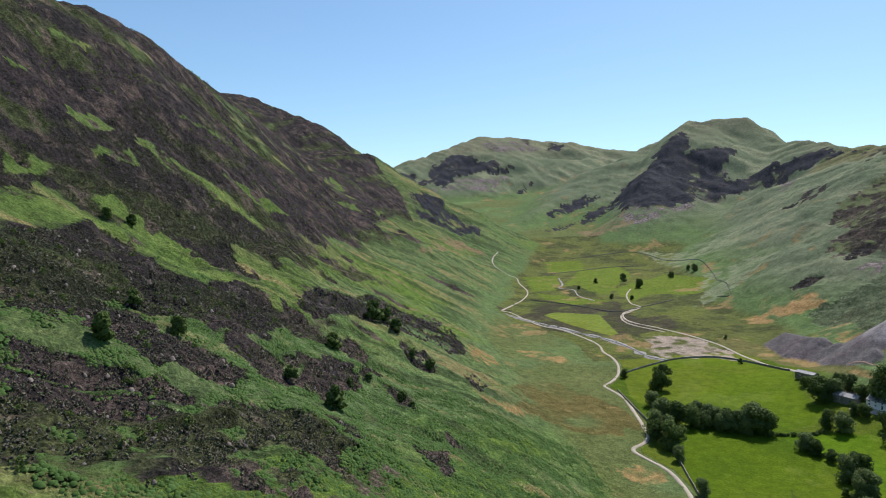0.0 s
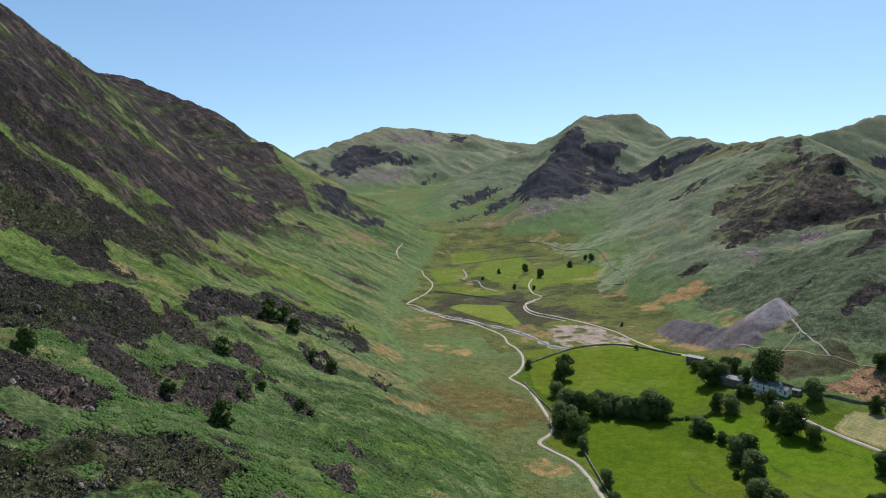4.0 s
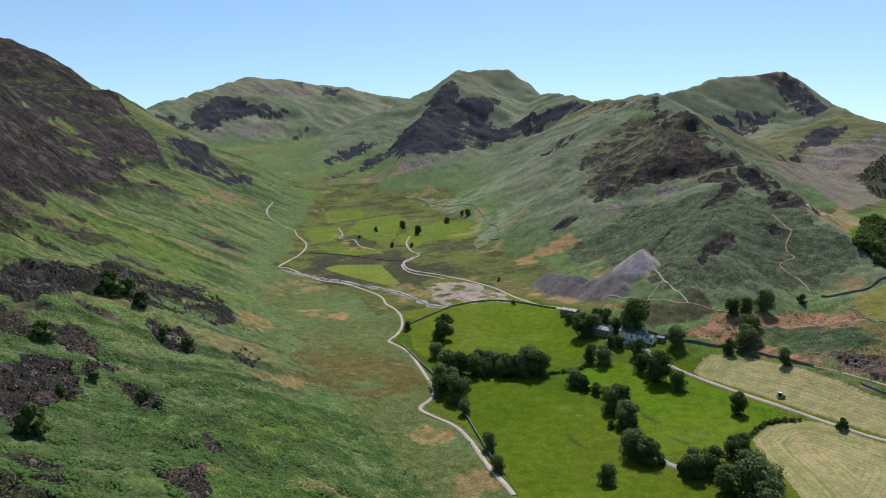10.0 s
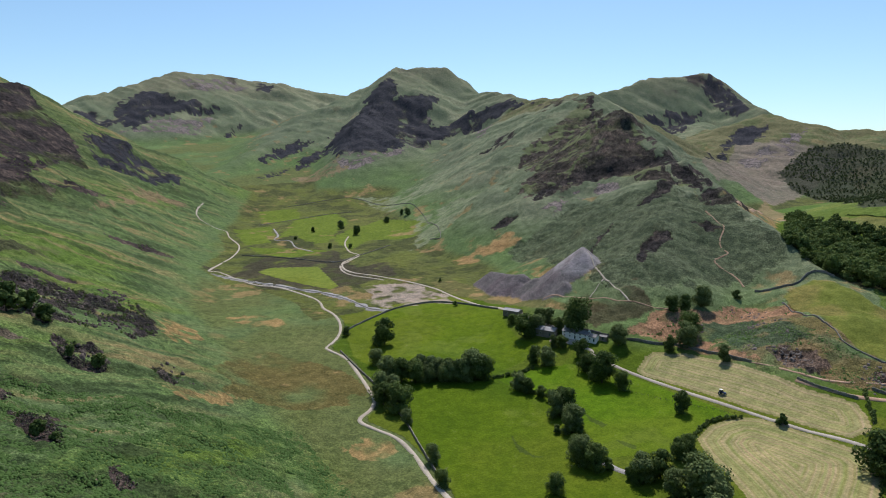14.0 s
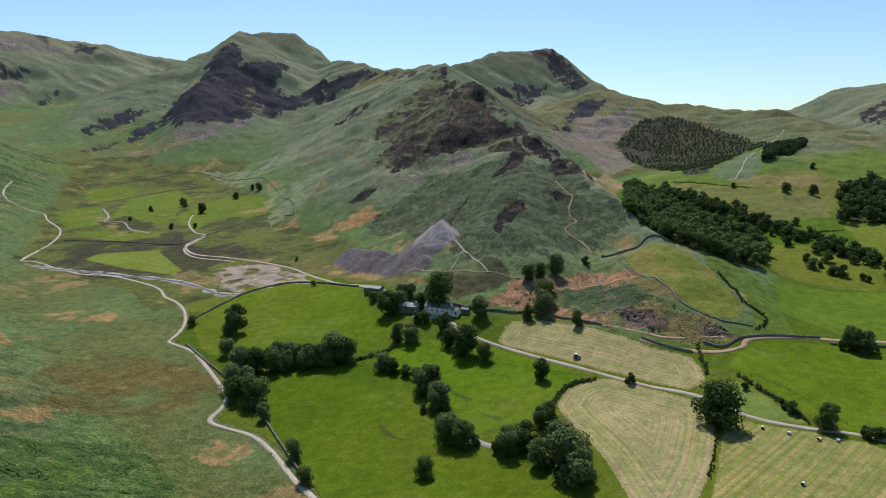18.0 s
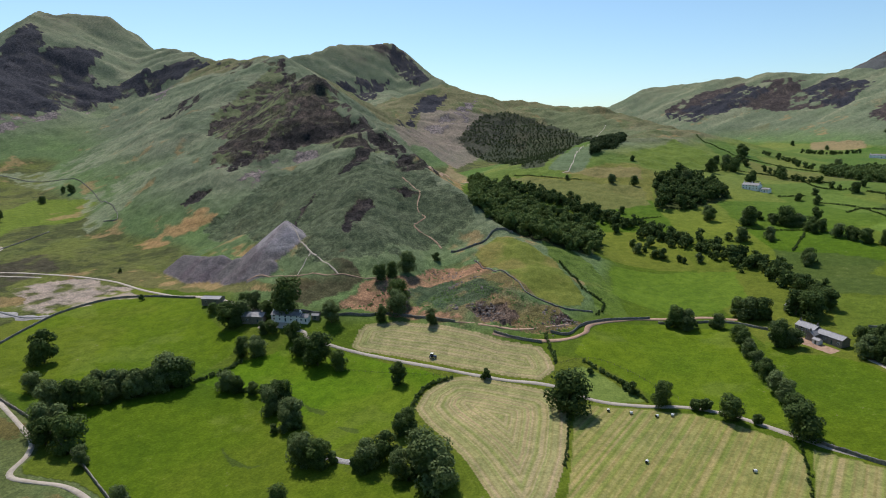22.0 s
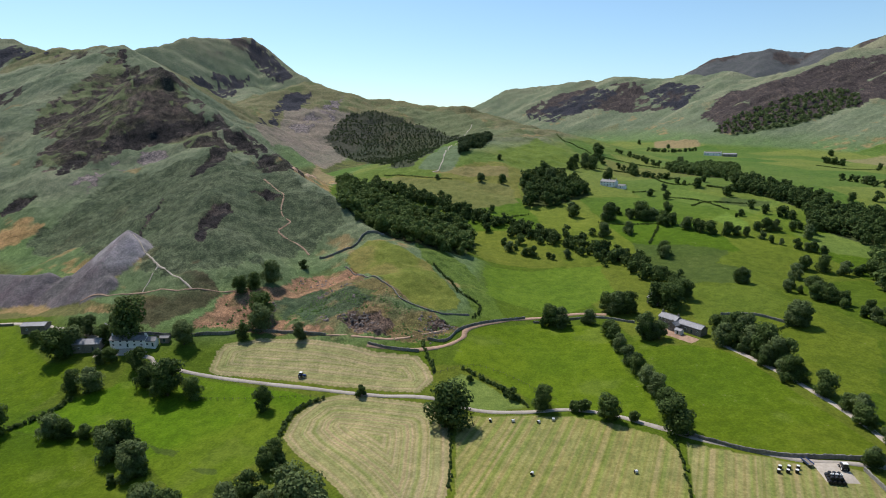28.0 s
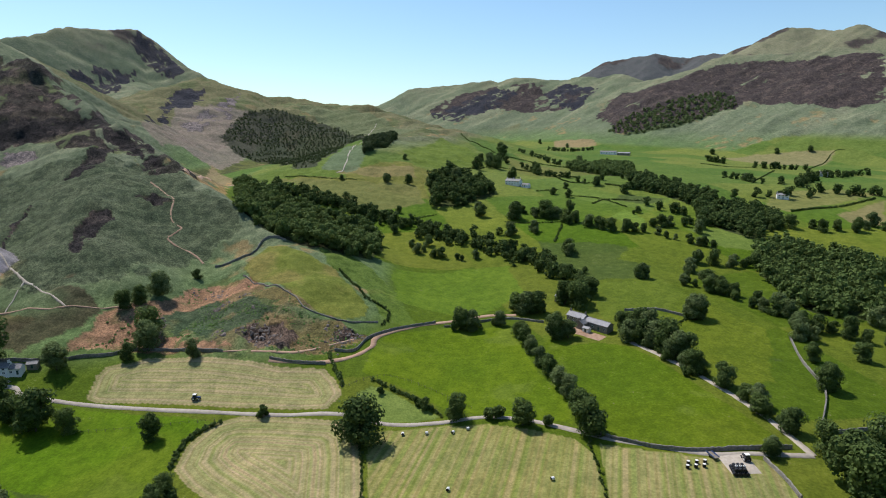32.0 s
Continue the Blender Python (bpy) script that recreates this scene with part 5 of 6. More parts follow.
def tree_kind(kind, seed):
    rng = np.random.RandomState(seed)
    root = new(kind)
    if kind == "bush":
        c, n, s = crown_points(rng, 9, 900, 0.075, (0.55, 0.55), 0.0, 0.95)
        c[:, 2] = np.maximum(c[:, 2], 0.0)
        crown = leaf_mesh("crown", c, n, s, seed, LEAVES)
        trunk = trunk_mesh(rng, 0.3, 0.03, 3)
    else:
        c, n, s = crown_points(rng, rng.randint(17, 24), 4200, 0.029, (rng.uniform(0.38, 0.47),) * 2, rng.uniform(-0.10, -0.02), 1.0)
        c[:, 2] = np.maximum(c[:, 2], 0.02)
        crown = leaf_mesh("crown", c, n, s, seed, PALE_LEAVES if kind == "ash_tree" else LEAVES)
        trunk = trunk_mesh(rng, 0.42, 0.022, 5)
    for name, me in (("trunk", trunk), ("crown", crown)):
        ob = new(name, me)
        ob.parent = root
    return root


KINDS = {"oak_tree": ("broad dark green oak tree", 5), "ash_tree": ("leafy pale green ash tree", 4), "bush": ("low dark green thorn bush", 3)}
STOCK = {kind: [tree_kind(kind, 31 * i + len(kind)) for i in range(many)] for kind, (label, many) in KINDS.items()}
UNUSED = {ob: True for some in STOCK.values() for ob in some}


def plant(kind, x, y, height, rng, group, where):
    root = STOCK[kind][rng.randint(len(STOCK[kind]))]
    wide = rng.uniform(0.9, 1.15)
    m = pose(x, y, float(land(x, y)) - 0.15, rng.uniform(-3, 3), rng.uniform(-3, 3), rng.uniform(0, 360)) @ Matrix.Diagonal((height * wide, height * wide, height, 1))
    if UNUSED.pop(root, False):
        root.matrix_basis = m
        ob = root
    else:
        root_scale = root.scale.copy()
        root.scale = (1, 1, 1)
        ob = copy_thing(root, m)
        root.scale = root_scale
    return tagged(ob, KINDS[kind][0] + " " + where, "bush" if kind == "bush" else "tree", group)


GROVES = {
    "trees of the meadow hedgerow": ([(-217, -378, 15.6), (-220, -372, 15.4), (-224, -368, 13.7), (-227, -362, 15.3), (-230, -356, 15.1), (-235, -353, 16.8), (-242, -352, 20.3), (-247, -350, 16.9), (-253, -323, 11.3), (-255, -316, 9.6), (-257, -307, 7.9), (-258, -299, 7.8)], "in a meadow hedgerow"),
    "trees round the farm": ([(-310, -383, 19), (-318, -380, 15.8), (-332, -382, 14.5), (-328, -366, 12.5), (-335, -356, 25.7), (-329, -389, 13.8), (-291, -338, 14.1), (-287, -347, 12.9), (-313, -329, 14.4), (-302, -314, 12.4), (-299, -298, 20.7), (-300, -283, 12.4), (-340, -321, 15.6), (-340, -368, 12), (-312, -355, 9), (-314, -348, 9.7), (-322, -412, 8.4)], "beside the farm buildings"),
    "trees at the knoll": ([(-356, -292, 11), (-367, -287, 18.6), (-357, -255, 11.1), (-394, -319, 12.1), (-403, -315, 12.3), (-416, -310, 16.6), (-450, -304, 7.9)], "at the foot of the fell"),
    "trees along the lane": ([(-298, -241, 12.7), (-316, -198, 6.5), (-299, -148, 20.9), (-320, -110, 12.5), (-320, -96, 6), (-321, -92, 6.1), (-315, -81, 12.1), (-315, -71, 5.4), (-327, -125, 6.8), (-330, -130, 4.6), (-337, -148, 4.2)], "beside the lane"),
    "trees of the long hedgerow": ([(-309, -54, 15.9), (-321, -56, 13.8), (-341, -61, 11.1), (-348, -65, 11.3), (-362, -69, 11.8), (-373, -73, 10.8), (-388, -78, 11.3), (-401, -81, 11.7), (-411, -84, 10.6)], "in a long hedgerow"),
    "trees round the slate farm": ([(-408, -64, 16.1), (-423, -120, 14.6), (-422, -113, 13.8), (-449, -81, 15.4), (-450, -74, 15.4), (-430, -97, 9.6), (-460, -48, 17.8), (-469, -57, 16.1), (-488, -40, 12.6), (-419, -16, 14.5), (-412, -11, 16), (-422, -20, 10.9), (-394, -5, 17.1), (-381, 0, 14.9), (-364, 0, 12.7), (-442, 19, 15.5), (-521, 2, 11.8), (-582, -46, 11.1)], "near the slate-roofed farm"),
    "trees of the farm garden": ([(-407, -65, 15.4), (-409, -57, 11.2), (-404, -25, 13.3), (-401, -18, 14.6), (-399, -12, 13.7), (-424, -25, 10.6), (-470, -46, 16.1), (-479, -38, 14.6), (-455, -83, 9), (-452, -75, 10.1), (-389, -7, 15.5), (-381, -4, 15.7)], "round the slate-roofed farm garden"),
    "trees by the small beck": ([(-246, -283, 14.7), (-253, -283, 15.5), (-243, -266, 14.1), (-238, -265, 11.2), (-219, -237, 15.1), (-220, -230, 12.9), (-224, -245, 10.9), (-227, -209, 14.4), (-235, -206, 13.4), (-224, -210, 9.6), (-254, -211, 11.6), (-261, -211, 10.5), (-233, -188, 18.8), (-228, -180, 20.4), (-225, -193, 12.7), (-224, -173, 15.5)], "by the small beck"),
    "trees along the stony track": ([(-212, -485, 8.4), (-226, -447, 21.9), (-203, -414, 12.1), (-195, -384, 17.3), (-202, -377, 16.5), (-209, -371, 15.7), (-216, -366, 13), (-225, -359, 14.9), (-234, -355, 14.9), (-243, -349, 17.9), (-180, -365, 15.7), (-186, -361, 14.2), (-180, -341, 17.6), (-176, -352, 14.5), (-175, -323, 9.7), (-166, -281, 10.1), (-158, -261, 8.1), (-192, -226, 9.6), (-327, -500, 5.3)], "along the stony track"),
    "trees of the upper dale": ([(-440, -1023, 16), (-432, -940, 16.7), (-389, -1021, 9.8), (-532, -1028, 12.5), (-578, -1030, 14.9), (-578, -1052, 10.8), (-352, -858, 8.3), (-374, -836, 7.4), (-340, -969, 6.4), (-366, -587, 4.9)], "alone on the upper dale floor"),
    "trees of the lower dale": ([(-380, -294, 18.2), (-356, 56, 13.7), (-391, 88, 10.5), (-414, 74, 9.5), (-440, 18, 14), (-521, 2, 9.6), (-582, -47, 10.7), (-697, -95, 15.3), (-714, -135, 9.7), (-296, 10, 7), (-282, 30, 22.1), (-271, 31, 22.6), (-303, 32, 13.1), (-295, 48, 21), (-416, 67, 12.3), (-493, 125, 9), (-443, 122, 14.2), (-453, -78, 14), (-454, -87, 13.3), (-498, -44, 12.3), (-475, -55, 12.4)], "among the lower pastures"),
    "thorns of the fellside": ([(78, -184, 9.6), (88, -232, 6.4), (71, -228, 7.7), (1, -422, 15.8), (-9, -433, 12.1), (-16, -413, 9.7), (14, -232, 10), (10, -263, 5.5), (22, -324, 9.7), (32, -233, 6.2), (2, -286, 4.9), (-35, -374, 7.8), (-25, -377, 6.4), (139, -367, 7.3), (147, -352, 7.7), (-13, -278, 5.9), (-18, -275, 3.7)], "on the steep fellside"),
    "trees of the middle pastures": ([(-782, -223, 12.3), (-793, -250, 8.4), (-776, -303, 7), (-691, -96, 15.3), (-719, -133, 8.6), (-713, -39, 14.6), (-636, -97, 11.8), (-642, -74, 7.6), (-586, -46, 9.9), (-522, 3, 10.6), (-440, 20, 12.7), (-884, -248, 7.8), (-1132, -130, 20), (-975, -139, 18.8), (-993, -153, 12.2), (-1108, 0, 15.7), (-822, -37, 8.5), (-1493, 318, 13.9), (-1712, 16, 12.4), (-990, -73, 12.1)], "on a pasture boundary"),
}
rng = np.random.RandomState(11)
for group, (spots, where) in GROVES.items():
    for x, y, height in spots:
        height = height * 1.04
        if "fellside" in group or height < 7:
            kind = "bush"
        else:
            kind = "ash_tree" if rng.rand() < 0.35 else "oak_tree"
        plant(kind, x, y, height, rng, group, where)
        if "small beck" in group or "farm" == where[-4:]:
            plant("bush", x + rng.uniform(-5, 5), y + rng.uniform(-5, 5), height * 0.45, rng, group, where)
BELTS = {"trees of the lane belt": ([(-397, -15), (-374, -5), (-361, 5), (-349, 11), (-337, 17), (-324, 21), (-314, 26)], 4.6, 11, "in a belt beside the lane"), "trees of the field edge": ([(-544, 39), (-517, 50), (-487, 56), (-467, 74), (-453, 78)], 9, 10, "on a field edge"), "trees of the east boundary": ([(-430, 75), (-429, 92), (-408, 107)], 7, 12, "on a field boundary")}
for group, (line, gap, tall, where) in BELTS.items():
    p = curve_points(line, gap)
    for x, y in p:
        plant("ash_tree" if rng.rand() < 0.3 else "oak_tree", x + rng.uniform(-2.5, 2.5), y + rng.uniform(-2.5, 2.5), tall * rng.uniform(0.65, 1.2), rng, group, where)


# ---- woods and hedges, too many to count ----
def wood(name, spots, label, category, material, leaves=260, size=0.085, seed=5, kind="stuff", squat=1.0):
    rng = np.random.RandomState(seed)
    moulds = [crown_points(rng, min(8, leaves // 4), leaves, size, (0.44, 0.44), -0.05, 1.0) for _ in range(6)]
    cs, ns, ss = [], [], []
    zs = land(np.array([p[0] for p in spots]), np.array([p[1] for p in spots]))
    for (x, y, h), z in zip(spots, zs):
        c, n, s = moulds[rng.randint(6)]
        turn = rng.uniform(0, 2 * math.pi)
        ca, sa = math.cos(turn), math.sin(turn)
        rot = np.array(((ca, -sa, 0), (sa, ca, 0), (0, 0, 1)))
        cs.append((c @ rot.T) * (h * squat, h * squat, h) + (x, y, z - 0.05 * h))
        ns.append(n @ rot.T)
        ss.append(s * h)
    ob = new(name, leaf_mesh(name, np.concatenate(cs), np.concatenate(ns), np.concatenate(ss), seed, material))
    return tagged(ob, label, category, kind=kind)


def fill(outline, gap, tall, rng):
    ox, oy = np.array(outline, float).T
    gx, gy = np.meshgrid(np.arange(ox.min(), ox.max(), gap), np.arange(oy.min(), oy.max(), gap))
    gx, gy = gx.ravel() + rng.uniform(-gap, gap, gx.size) * 0.45, gy.ravel() + rng.uniform(-gap, gap, gy.size) * 0.45
    keep = inside(gx, gy, outline)
    return [(a, b, tall * rng.uniform(0.7, 1.2)) for a, b in zip(gx[keep], gy[keep])]


def row(line, gap, tall, rng, wander=2.0):
    return [(x + rng.normal() * wander, y + rng.normal() * wander, tall * rng.uniform(0.6, 1.25)) for x, y in curve_points(line, gap)]


rng = np.random.RandomState(23)
wood("fell_foot_wood", fill(UNDER_TREES[0], 8.5, 14, rng), "dense dark broadleaf wood below the bracken nose", "wood", LEAVES, leaves=420, size=0.07, squat=1.2)
wood("copse", fill(UNDER_TREES[1], 10, 15, rng), "dense broadleaf copse sheltering a house", "wood", LEAVES, seed=6, leaves=420, size=0.07, squat=1.15)
wood("round_plantation", fill([(-882, -304), (-1252, -402), (-1318, -394), (-1316, -360), (-1032, -292), (-904, -290)], 8, 12, rng), "small round plantation on the hillside", "wood", NEEDLES, seed=8)
ragged = [p for p in fill(PLANTATION, 7.5, 4.5, rng) if fbm(p[0], p[1], 40, 3) > -0.22]
wood("dark_plantation", ragged, "ragged block of dark young conifers on the hillside", "plantation", NEEDLES, leaves=42, size=0.16, seed=18, squat=1.3)
wood("hanging_forest", fill(FAR_FOREST, 13, 9, rng), "dark green forest hanging on the heather fell", "wood", PALE_LEAVES, leaves=70, size=0.19, seed=9, squat=1.6)
far_rows = []
for line, tall, gap, straggle in FIELD_TREES:
    if line[0][0] < -720:
        far_rows += row(line, gap, tall, rng, straggle)
    else:
        for x, y, h in row(line, gap * 1.15, tall, rng, straggle):
            plant("ash_tree" if rng.rand() < 0.25 else "oak_tree", x, y, h, rng, "trees of the dale boundaries", "along a pasture boundary")
beck_belt = row(FIELD_TREES[0][0], 4.5, 10, rng, 7)
wood("beckside_wood", beck_belt, "winding belt of trees along the beck", "wood", LEAVES, seed=10, squat=1.2, leaves=420, size=0.07)
wood("hedgerow_trees", far_rows, "rows of trees along the far pasture boundaries", "trees", LEAVES, seed=12, squat=1.1)
for k, (outline, tall) in enumerate(DALE_WOODS):
    wood("dale_wood", fill(outline, 8.5, tall, rng), "broad oak wood in the lower dale", "wood", LEAVES, seed=30 + k, squat=1.15)
for x, y, h in LONE_TREES:
    plant("ash_tree" if rng.rand() < 0.25 else "oak_tree", x, y, h, rng, "lone trees of the pastures", "standing alone in a pasture")


def hedge(line, tall, label, seed):
    rng = np.random.RandomState(seed)
    wood("hedge", row(line, 1.1, tall, rng, 0.4), label, "hedge", LEAVES, leaves=100, size=0.16, seed=seed, squat=1.35)


hedge([(-250, -346), (-267, -341), (-282, -342)], 2.4, "clipped dark green hedge between two meadows", 41)
hedge([(-475, -211), (-461, -199), (-434, -182), (-428, -167), (-417, -163), (-406, -164)], 1.8, "thin line of thorns along the dry pasture", 48)
hedge([(-253, -322), (-262, -300), (-262, -285), (-245, -262)], 2.6, "straggling hawthorn hedge along a meadow", 42)
hedge([(-348, -155), (-339, -139), (-331, -126), (-322, -117)], 2.0, "broken thorn hedge beside the mown corner", 43)
hedge([(-311, -216), (-297, -224), (-278, -220)], 2.2, "overgrown hedge at the edge of the hayfield", 44)
hedge([(-300, -148), (-278, -141), (-255, -135)], 1.2, "strip of uncut grass between two hayfields", 45)
hedge([(-304, -55), (-286, -53), (-266, -52)], 1.2, "strip of uncut grass between hayfields", 46)
for k, (line, tall) in enumerate(FIELD_HEDGES):
    hedge(line, tall, "dark hedge between far pastures", 140 + k)
hedge([(-368, -184), (-357, -177), (-342, -168)], 2.0, "low thorn hedge at the hayfield corner", 47)


# ---- rough growth on the near fellside ----
def tussocks(name, count, label, category, material, box, want, low, high, seed, tall=1.0):
    """Low mounds of growth or stone, joined, where want(x, y) holds."""
    rng = np.random.RandomState(seed)
    x, y = rng.uniform(box[0], box[1], count), rng.uniform(box[2], box[3], count)
    keep = want(x, y)
    x, y = x[keep], y[keep]
    n = len(x)
    z, size = land(x, y), rng.uniform(low, high, n) * rng.uniform(0.6, 1.3, n)
    ang = np.linspace(0, 2 * math.pi, 6)[:-1][None] + rng.uniform(0, 6, (n, 1))
    r = size[:, None] * rng.uniform(0.6, 1.25, (n, 5))
    ring = np.stack([x[:, None] + np.cos(ang) * r, y[:, None] + np.sin(ang) * r, np.repeat((z - 0.35 * size)[:, None], 5, 1)], -1)
    shoulder = np.stack([x[:, None] + np.cos(ang + 0.4) * r * 0.62, y[:, None] + np.sin(ang + 0.4) * r * 0.62, z[:, None] + tall * size[:, None] * rng.uniform(0.35, 0.75, (n, 5))], -1)
    top = np.stack([x + rng.normal(size=n) * 0.15 * size, y + rng.normal(size=n) * 0.15 * size, z + tall * size * rng.uniform(0.7, 1.05, n)], -1)[:, None]
    verts = np.concatenate([ring, shoulder, top], 1).reshape(-1, 3)
    faces = []
    for k in range(5):
        q = (k + 1) % 5
        faces += [(k, q, 5 + k), (q, 5 + q, 5 + k), (5 + k, 5 + q, 10)]
    tris = (np.array(faces)[None] + 11 * np.arange(n)[:, None, None]).reshape(-1, 3)
    me = bpy.data.meshes.new(name)
    me.vertices.add(len(verts))
    me.vertices.foreach_set("co", verts.astype(np.float32).ravel())
    me.loops.add(tris.size)
    me.loops.foreach_set("vertex_index", tris.ravel().astype(np.int32))
    me.polygons.add(len(tris))
    me.polygons.foreach_set("loop_start", np.arange(0, tris.size, 3, dtype=np.int32))
    me.update(calc_edges=True)
    me.materials.append(material)
    if category in ("heather", "bracken"):
        me.shade_smooth()
    return tagged(new(name, me), label, category, kind="stuff")


def on_heath(x, y):
    return land_cover(x, y, land(x, y))[3] > 0.4


def on_slope(x, y):
    foot = x - np.interp(y, FOOT_Y, FOOT_X)
    return (foot > -25) & (foot < 230) & (fbm(x, y, 14, 3) > -0.22) & ~on_heath(x, y)


HEATH = growth_material("dark_heather", [(0.070, 0.053, 0.046), (0.126, 0.095, 0.084), (0.078, 0.104, 0.038), (0.165, 0.126, 0.112), (0.094, 0.138, 0.046), (0.230, 0.182, 0.160)])
FERN = leaf_material("bracken_fronds", (0.060, 0.115, 0.030), (0.110, 0.190, 0.055))


def thicket(name, count, label, material, box, want, low, high, seed, leaves, size, squat):
    """Low shrubby clumps of leafy sprays, joined, where want(x, y) holds."""
    rng = np.random.RandomState(seed)
    x, y = rng.uniform(box[0], box[1], count), rng.uniform(box[2], box[3], count)
    keep = want(x, y)
    wood(name, list(zip(x[keep], y[keep], rng.uniform(low, high, keep.sum()))), label, name, material, leaves=leaves, size=size, seed=seed, squat=squat)


thicket("heather", 76000, "dark brown heather and bilberry clumps", HEATH, (-90, 200, -560, -110), on_heath, 0.5, 1.1, 51, 16, 0.30, 1.4)
tussocks("bracken", 95000, "bright green waist-high bracken", "bracken", FERN, (-120, 140, -340, -110), on_slope, 0.35, 0.85, 52, 0.5)
tussocks("fell_rocks", 1500, "grey weathered rocks among the heather", "rocks", ROCK, (-80, 160, -540, -110), on_heath, 0.4, 1.0, 53)
scrub = []
rng = np.random.RandomState(77)
sx, sy = rng.uniform(-110, 300, 4500), rng.uniform(-1000, -120, 4500)
keep = on_heath(sx, sy) & (fbm(sx, sy, 30, 3) > -0.05)
for x, y in zip(sx[keep], sy[keep]):
    scrub.append((x, y, rng.uniform(0.8, 2.6)))
for outline in SLOPE_CRAGS + SLOPE_HEATH[:4]:
    for x, y, h in fill(outline, 7, 2.6, rng):
        if rng.rand() < 0.45 and fbm(x, y, 18, 2) > 0.02:
            scrub.append((x - 2, y, h))
wood("fell_scrub", scrub, "low dark green scrub among heather and rocks", "scrub", LEAVES, leaves=60, size=0.14, seed=78, squat=1.4)
tussocks("outcrop_rocks", 6000, "dark angular rocks breaking through the heather", "rocks", CRAG, (-110, 190, -620, -110), lambda x, y: np.any([inside(x, y, outline) for outline in SLOPE_CRAGS], axis=0) & (fbm(x, y, 12, 3) > -0.1), 0.6, 1.7, 56, 1.0)
tussocks("knoll_bracken", 5200, "low green bracken clumps on the rocky knoll", "bracken", FERN, (-470, -345, -325, -165), lambda x, y: inside(x, y, KNOLL) & (fbm(x + 30, y, 16, 3) > 0.0), 0.35, 0.9, 58, 0.6)
tussocks("knoll_rocks", 3200, "grey rocks scattered on the knoll", "rocks", ROCK, (-460, -345, -300, -165), lambda x, y: inside(x, y, KNOLL) & ((fbm(x, y, 30, 3) > 0.15) | inside(x, y, CRAGS["knoll_rock"])), 0.4, 1.3, 54, 0.7)


# ---- dry-stone walls ----
def stone_wall(line, label, tall=1.15, seed=0):
    rng = np.random.RandomState(seed)
    p = curve_points(line, 1.1)
    d = np.gradient(p, axis=0)
    side = np.stack([d[:, 1], -d[:, 0]], -1) / np.hypot(d[:, 0], d[:, 1])[:, None]
    z = land(p[:, 0], p[:, 1])
    verts, faces = [], []
    for i in range(len(p)):
        h = tall * rng.uniform(0.85, 1.15)
        for s, up in ((-0.38, -0.5), (-0.30, h * 0.85), (-0.16, h + rng.uniform(0, 0.15)), (0.16, h + rng.uniform(0, 0.15)), (0.30, h * 0.85), (0.38, -0.5)):
            q = p[i] + side[i] * (s + rng.uniform(-0.05, 0.05))
            verts.append((q[0], q[1], z[i] + 0.2 + up))
    for i in range(len(p) - 1):
        for k in range(5):
            faces.append((i * 6 + k, i * 6 + k + 1, i * 6 + k + 7, i * 6 + k + 6))
    for i in (0, len(p) - 1):
        faces.append(tuple(i * 6 + k for k in range(6)))
    return tagged(mesh_object("stone_wall", verts, faces, STONE), label, "stone wall", kind="structure")


WALLS = [
    ([(-470, -302), (-475, -293), (-484, -281), (-498, -279), (-507, -274), (-509, -264)], "dark dry-stone wall curving round the fell foot", 1.4), ([(-336, -356), (-340, -345), (-347, -323), (-357, -304), (-366, -288), (-361, -240)], "dry-stone wall between hayfield and knoll", 1.4),
    ([(-308, -50), (-304, -42), (-298, -22), (-299, -2), (-303, 20)], "dry-stone wall along the lane", 1.4), ([(-416, 63), (-386, 57), (-355, 54), (-332, 44), (-318, 36)], "mossy dry-stone wall across a pasture", 1.3), ([(-317, 42), (-324, 64)], "dry-stone wall on the lower pasture", 1.3),
    ([(-453, -1339), (-602, -1355), (-628, -1149), (-589, -997), (-529, -861), (-480, -763), (-472, -779)], "long dry-stone wall across the upper dale", 0.8), ([(-238, -896), (-274, -842), (-313, -765), (-348, -771), (-429, -818)], "dark dry-stone wall on the upper dale floor", 0.8), ([(-343, -1179), (-424, -1204), (-503, -1231), (-555, -1230)], "dry-stone wall between upper pastures", 0.7),
    ([(-357, -212), (-357, -198), (-360, -183)], "short dry-stone wall beside the bridleway", 1.2), ([(-372, -182), (-375, -172), (-386, -169), (-392, -166), (-408, -154), (-428, -136)], "dry-stone wall along the bridleway", 1.2), ([(-451, -271), (-428, -241), (-412, -220), (-403, -210), (-401, -200), (-400, -185), (-408, -167)], "tumbled dry-stone wall round the dry pasture", 0.6),
    ([(-294, 7), (-282, 10), (-272, 11)], "pale dry-stone wall at the end of the hayfield", 1.2), ([(-193, -454), (-189, -419), (-186, -386), (-180, -348), (-175, -322), (-166, -288), (-161, -270)], "dry-stone wall beside the stony track", 1.2),
    ([(-218, -497), (-253, -516), (-282, -526), (-317, -523), (-337, -495), (-341, -455)], "dry-stone wall at the head of the meadow", 1.2), 
    ([(-424, -130), (-440, -95), (-433, -70)], "dry-stone wall at the pasture head", 1.2),
    ([(-440, 18), (-452, 0), (-452, -20)], "dry-stone wall above the slate farm", 1.3),
]
for i, (line, label, tall) in enumerate(WALLS):
    stone_wall(line, label, tall, 60 + i)


# ---- farm buildings ----
def part(name, bm, material, parent, label=""):
    me = bpy.data.meshes.new(name)
    bm.to_mesh(me)
    bm.free()
    me.materials.append(material)
    ob = new(name, me)
    ob.parent = parent
    return tagged(ob, label) if label else ob


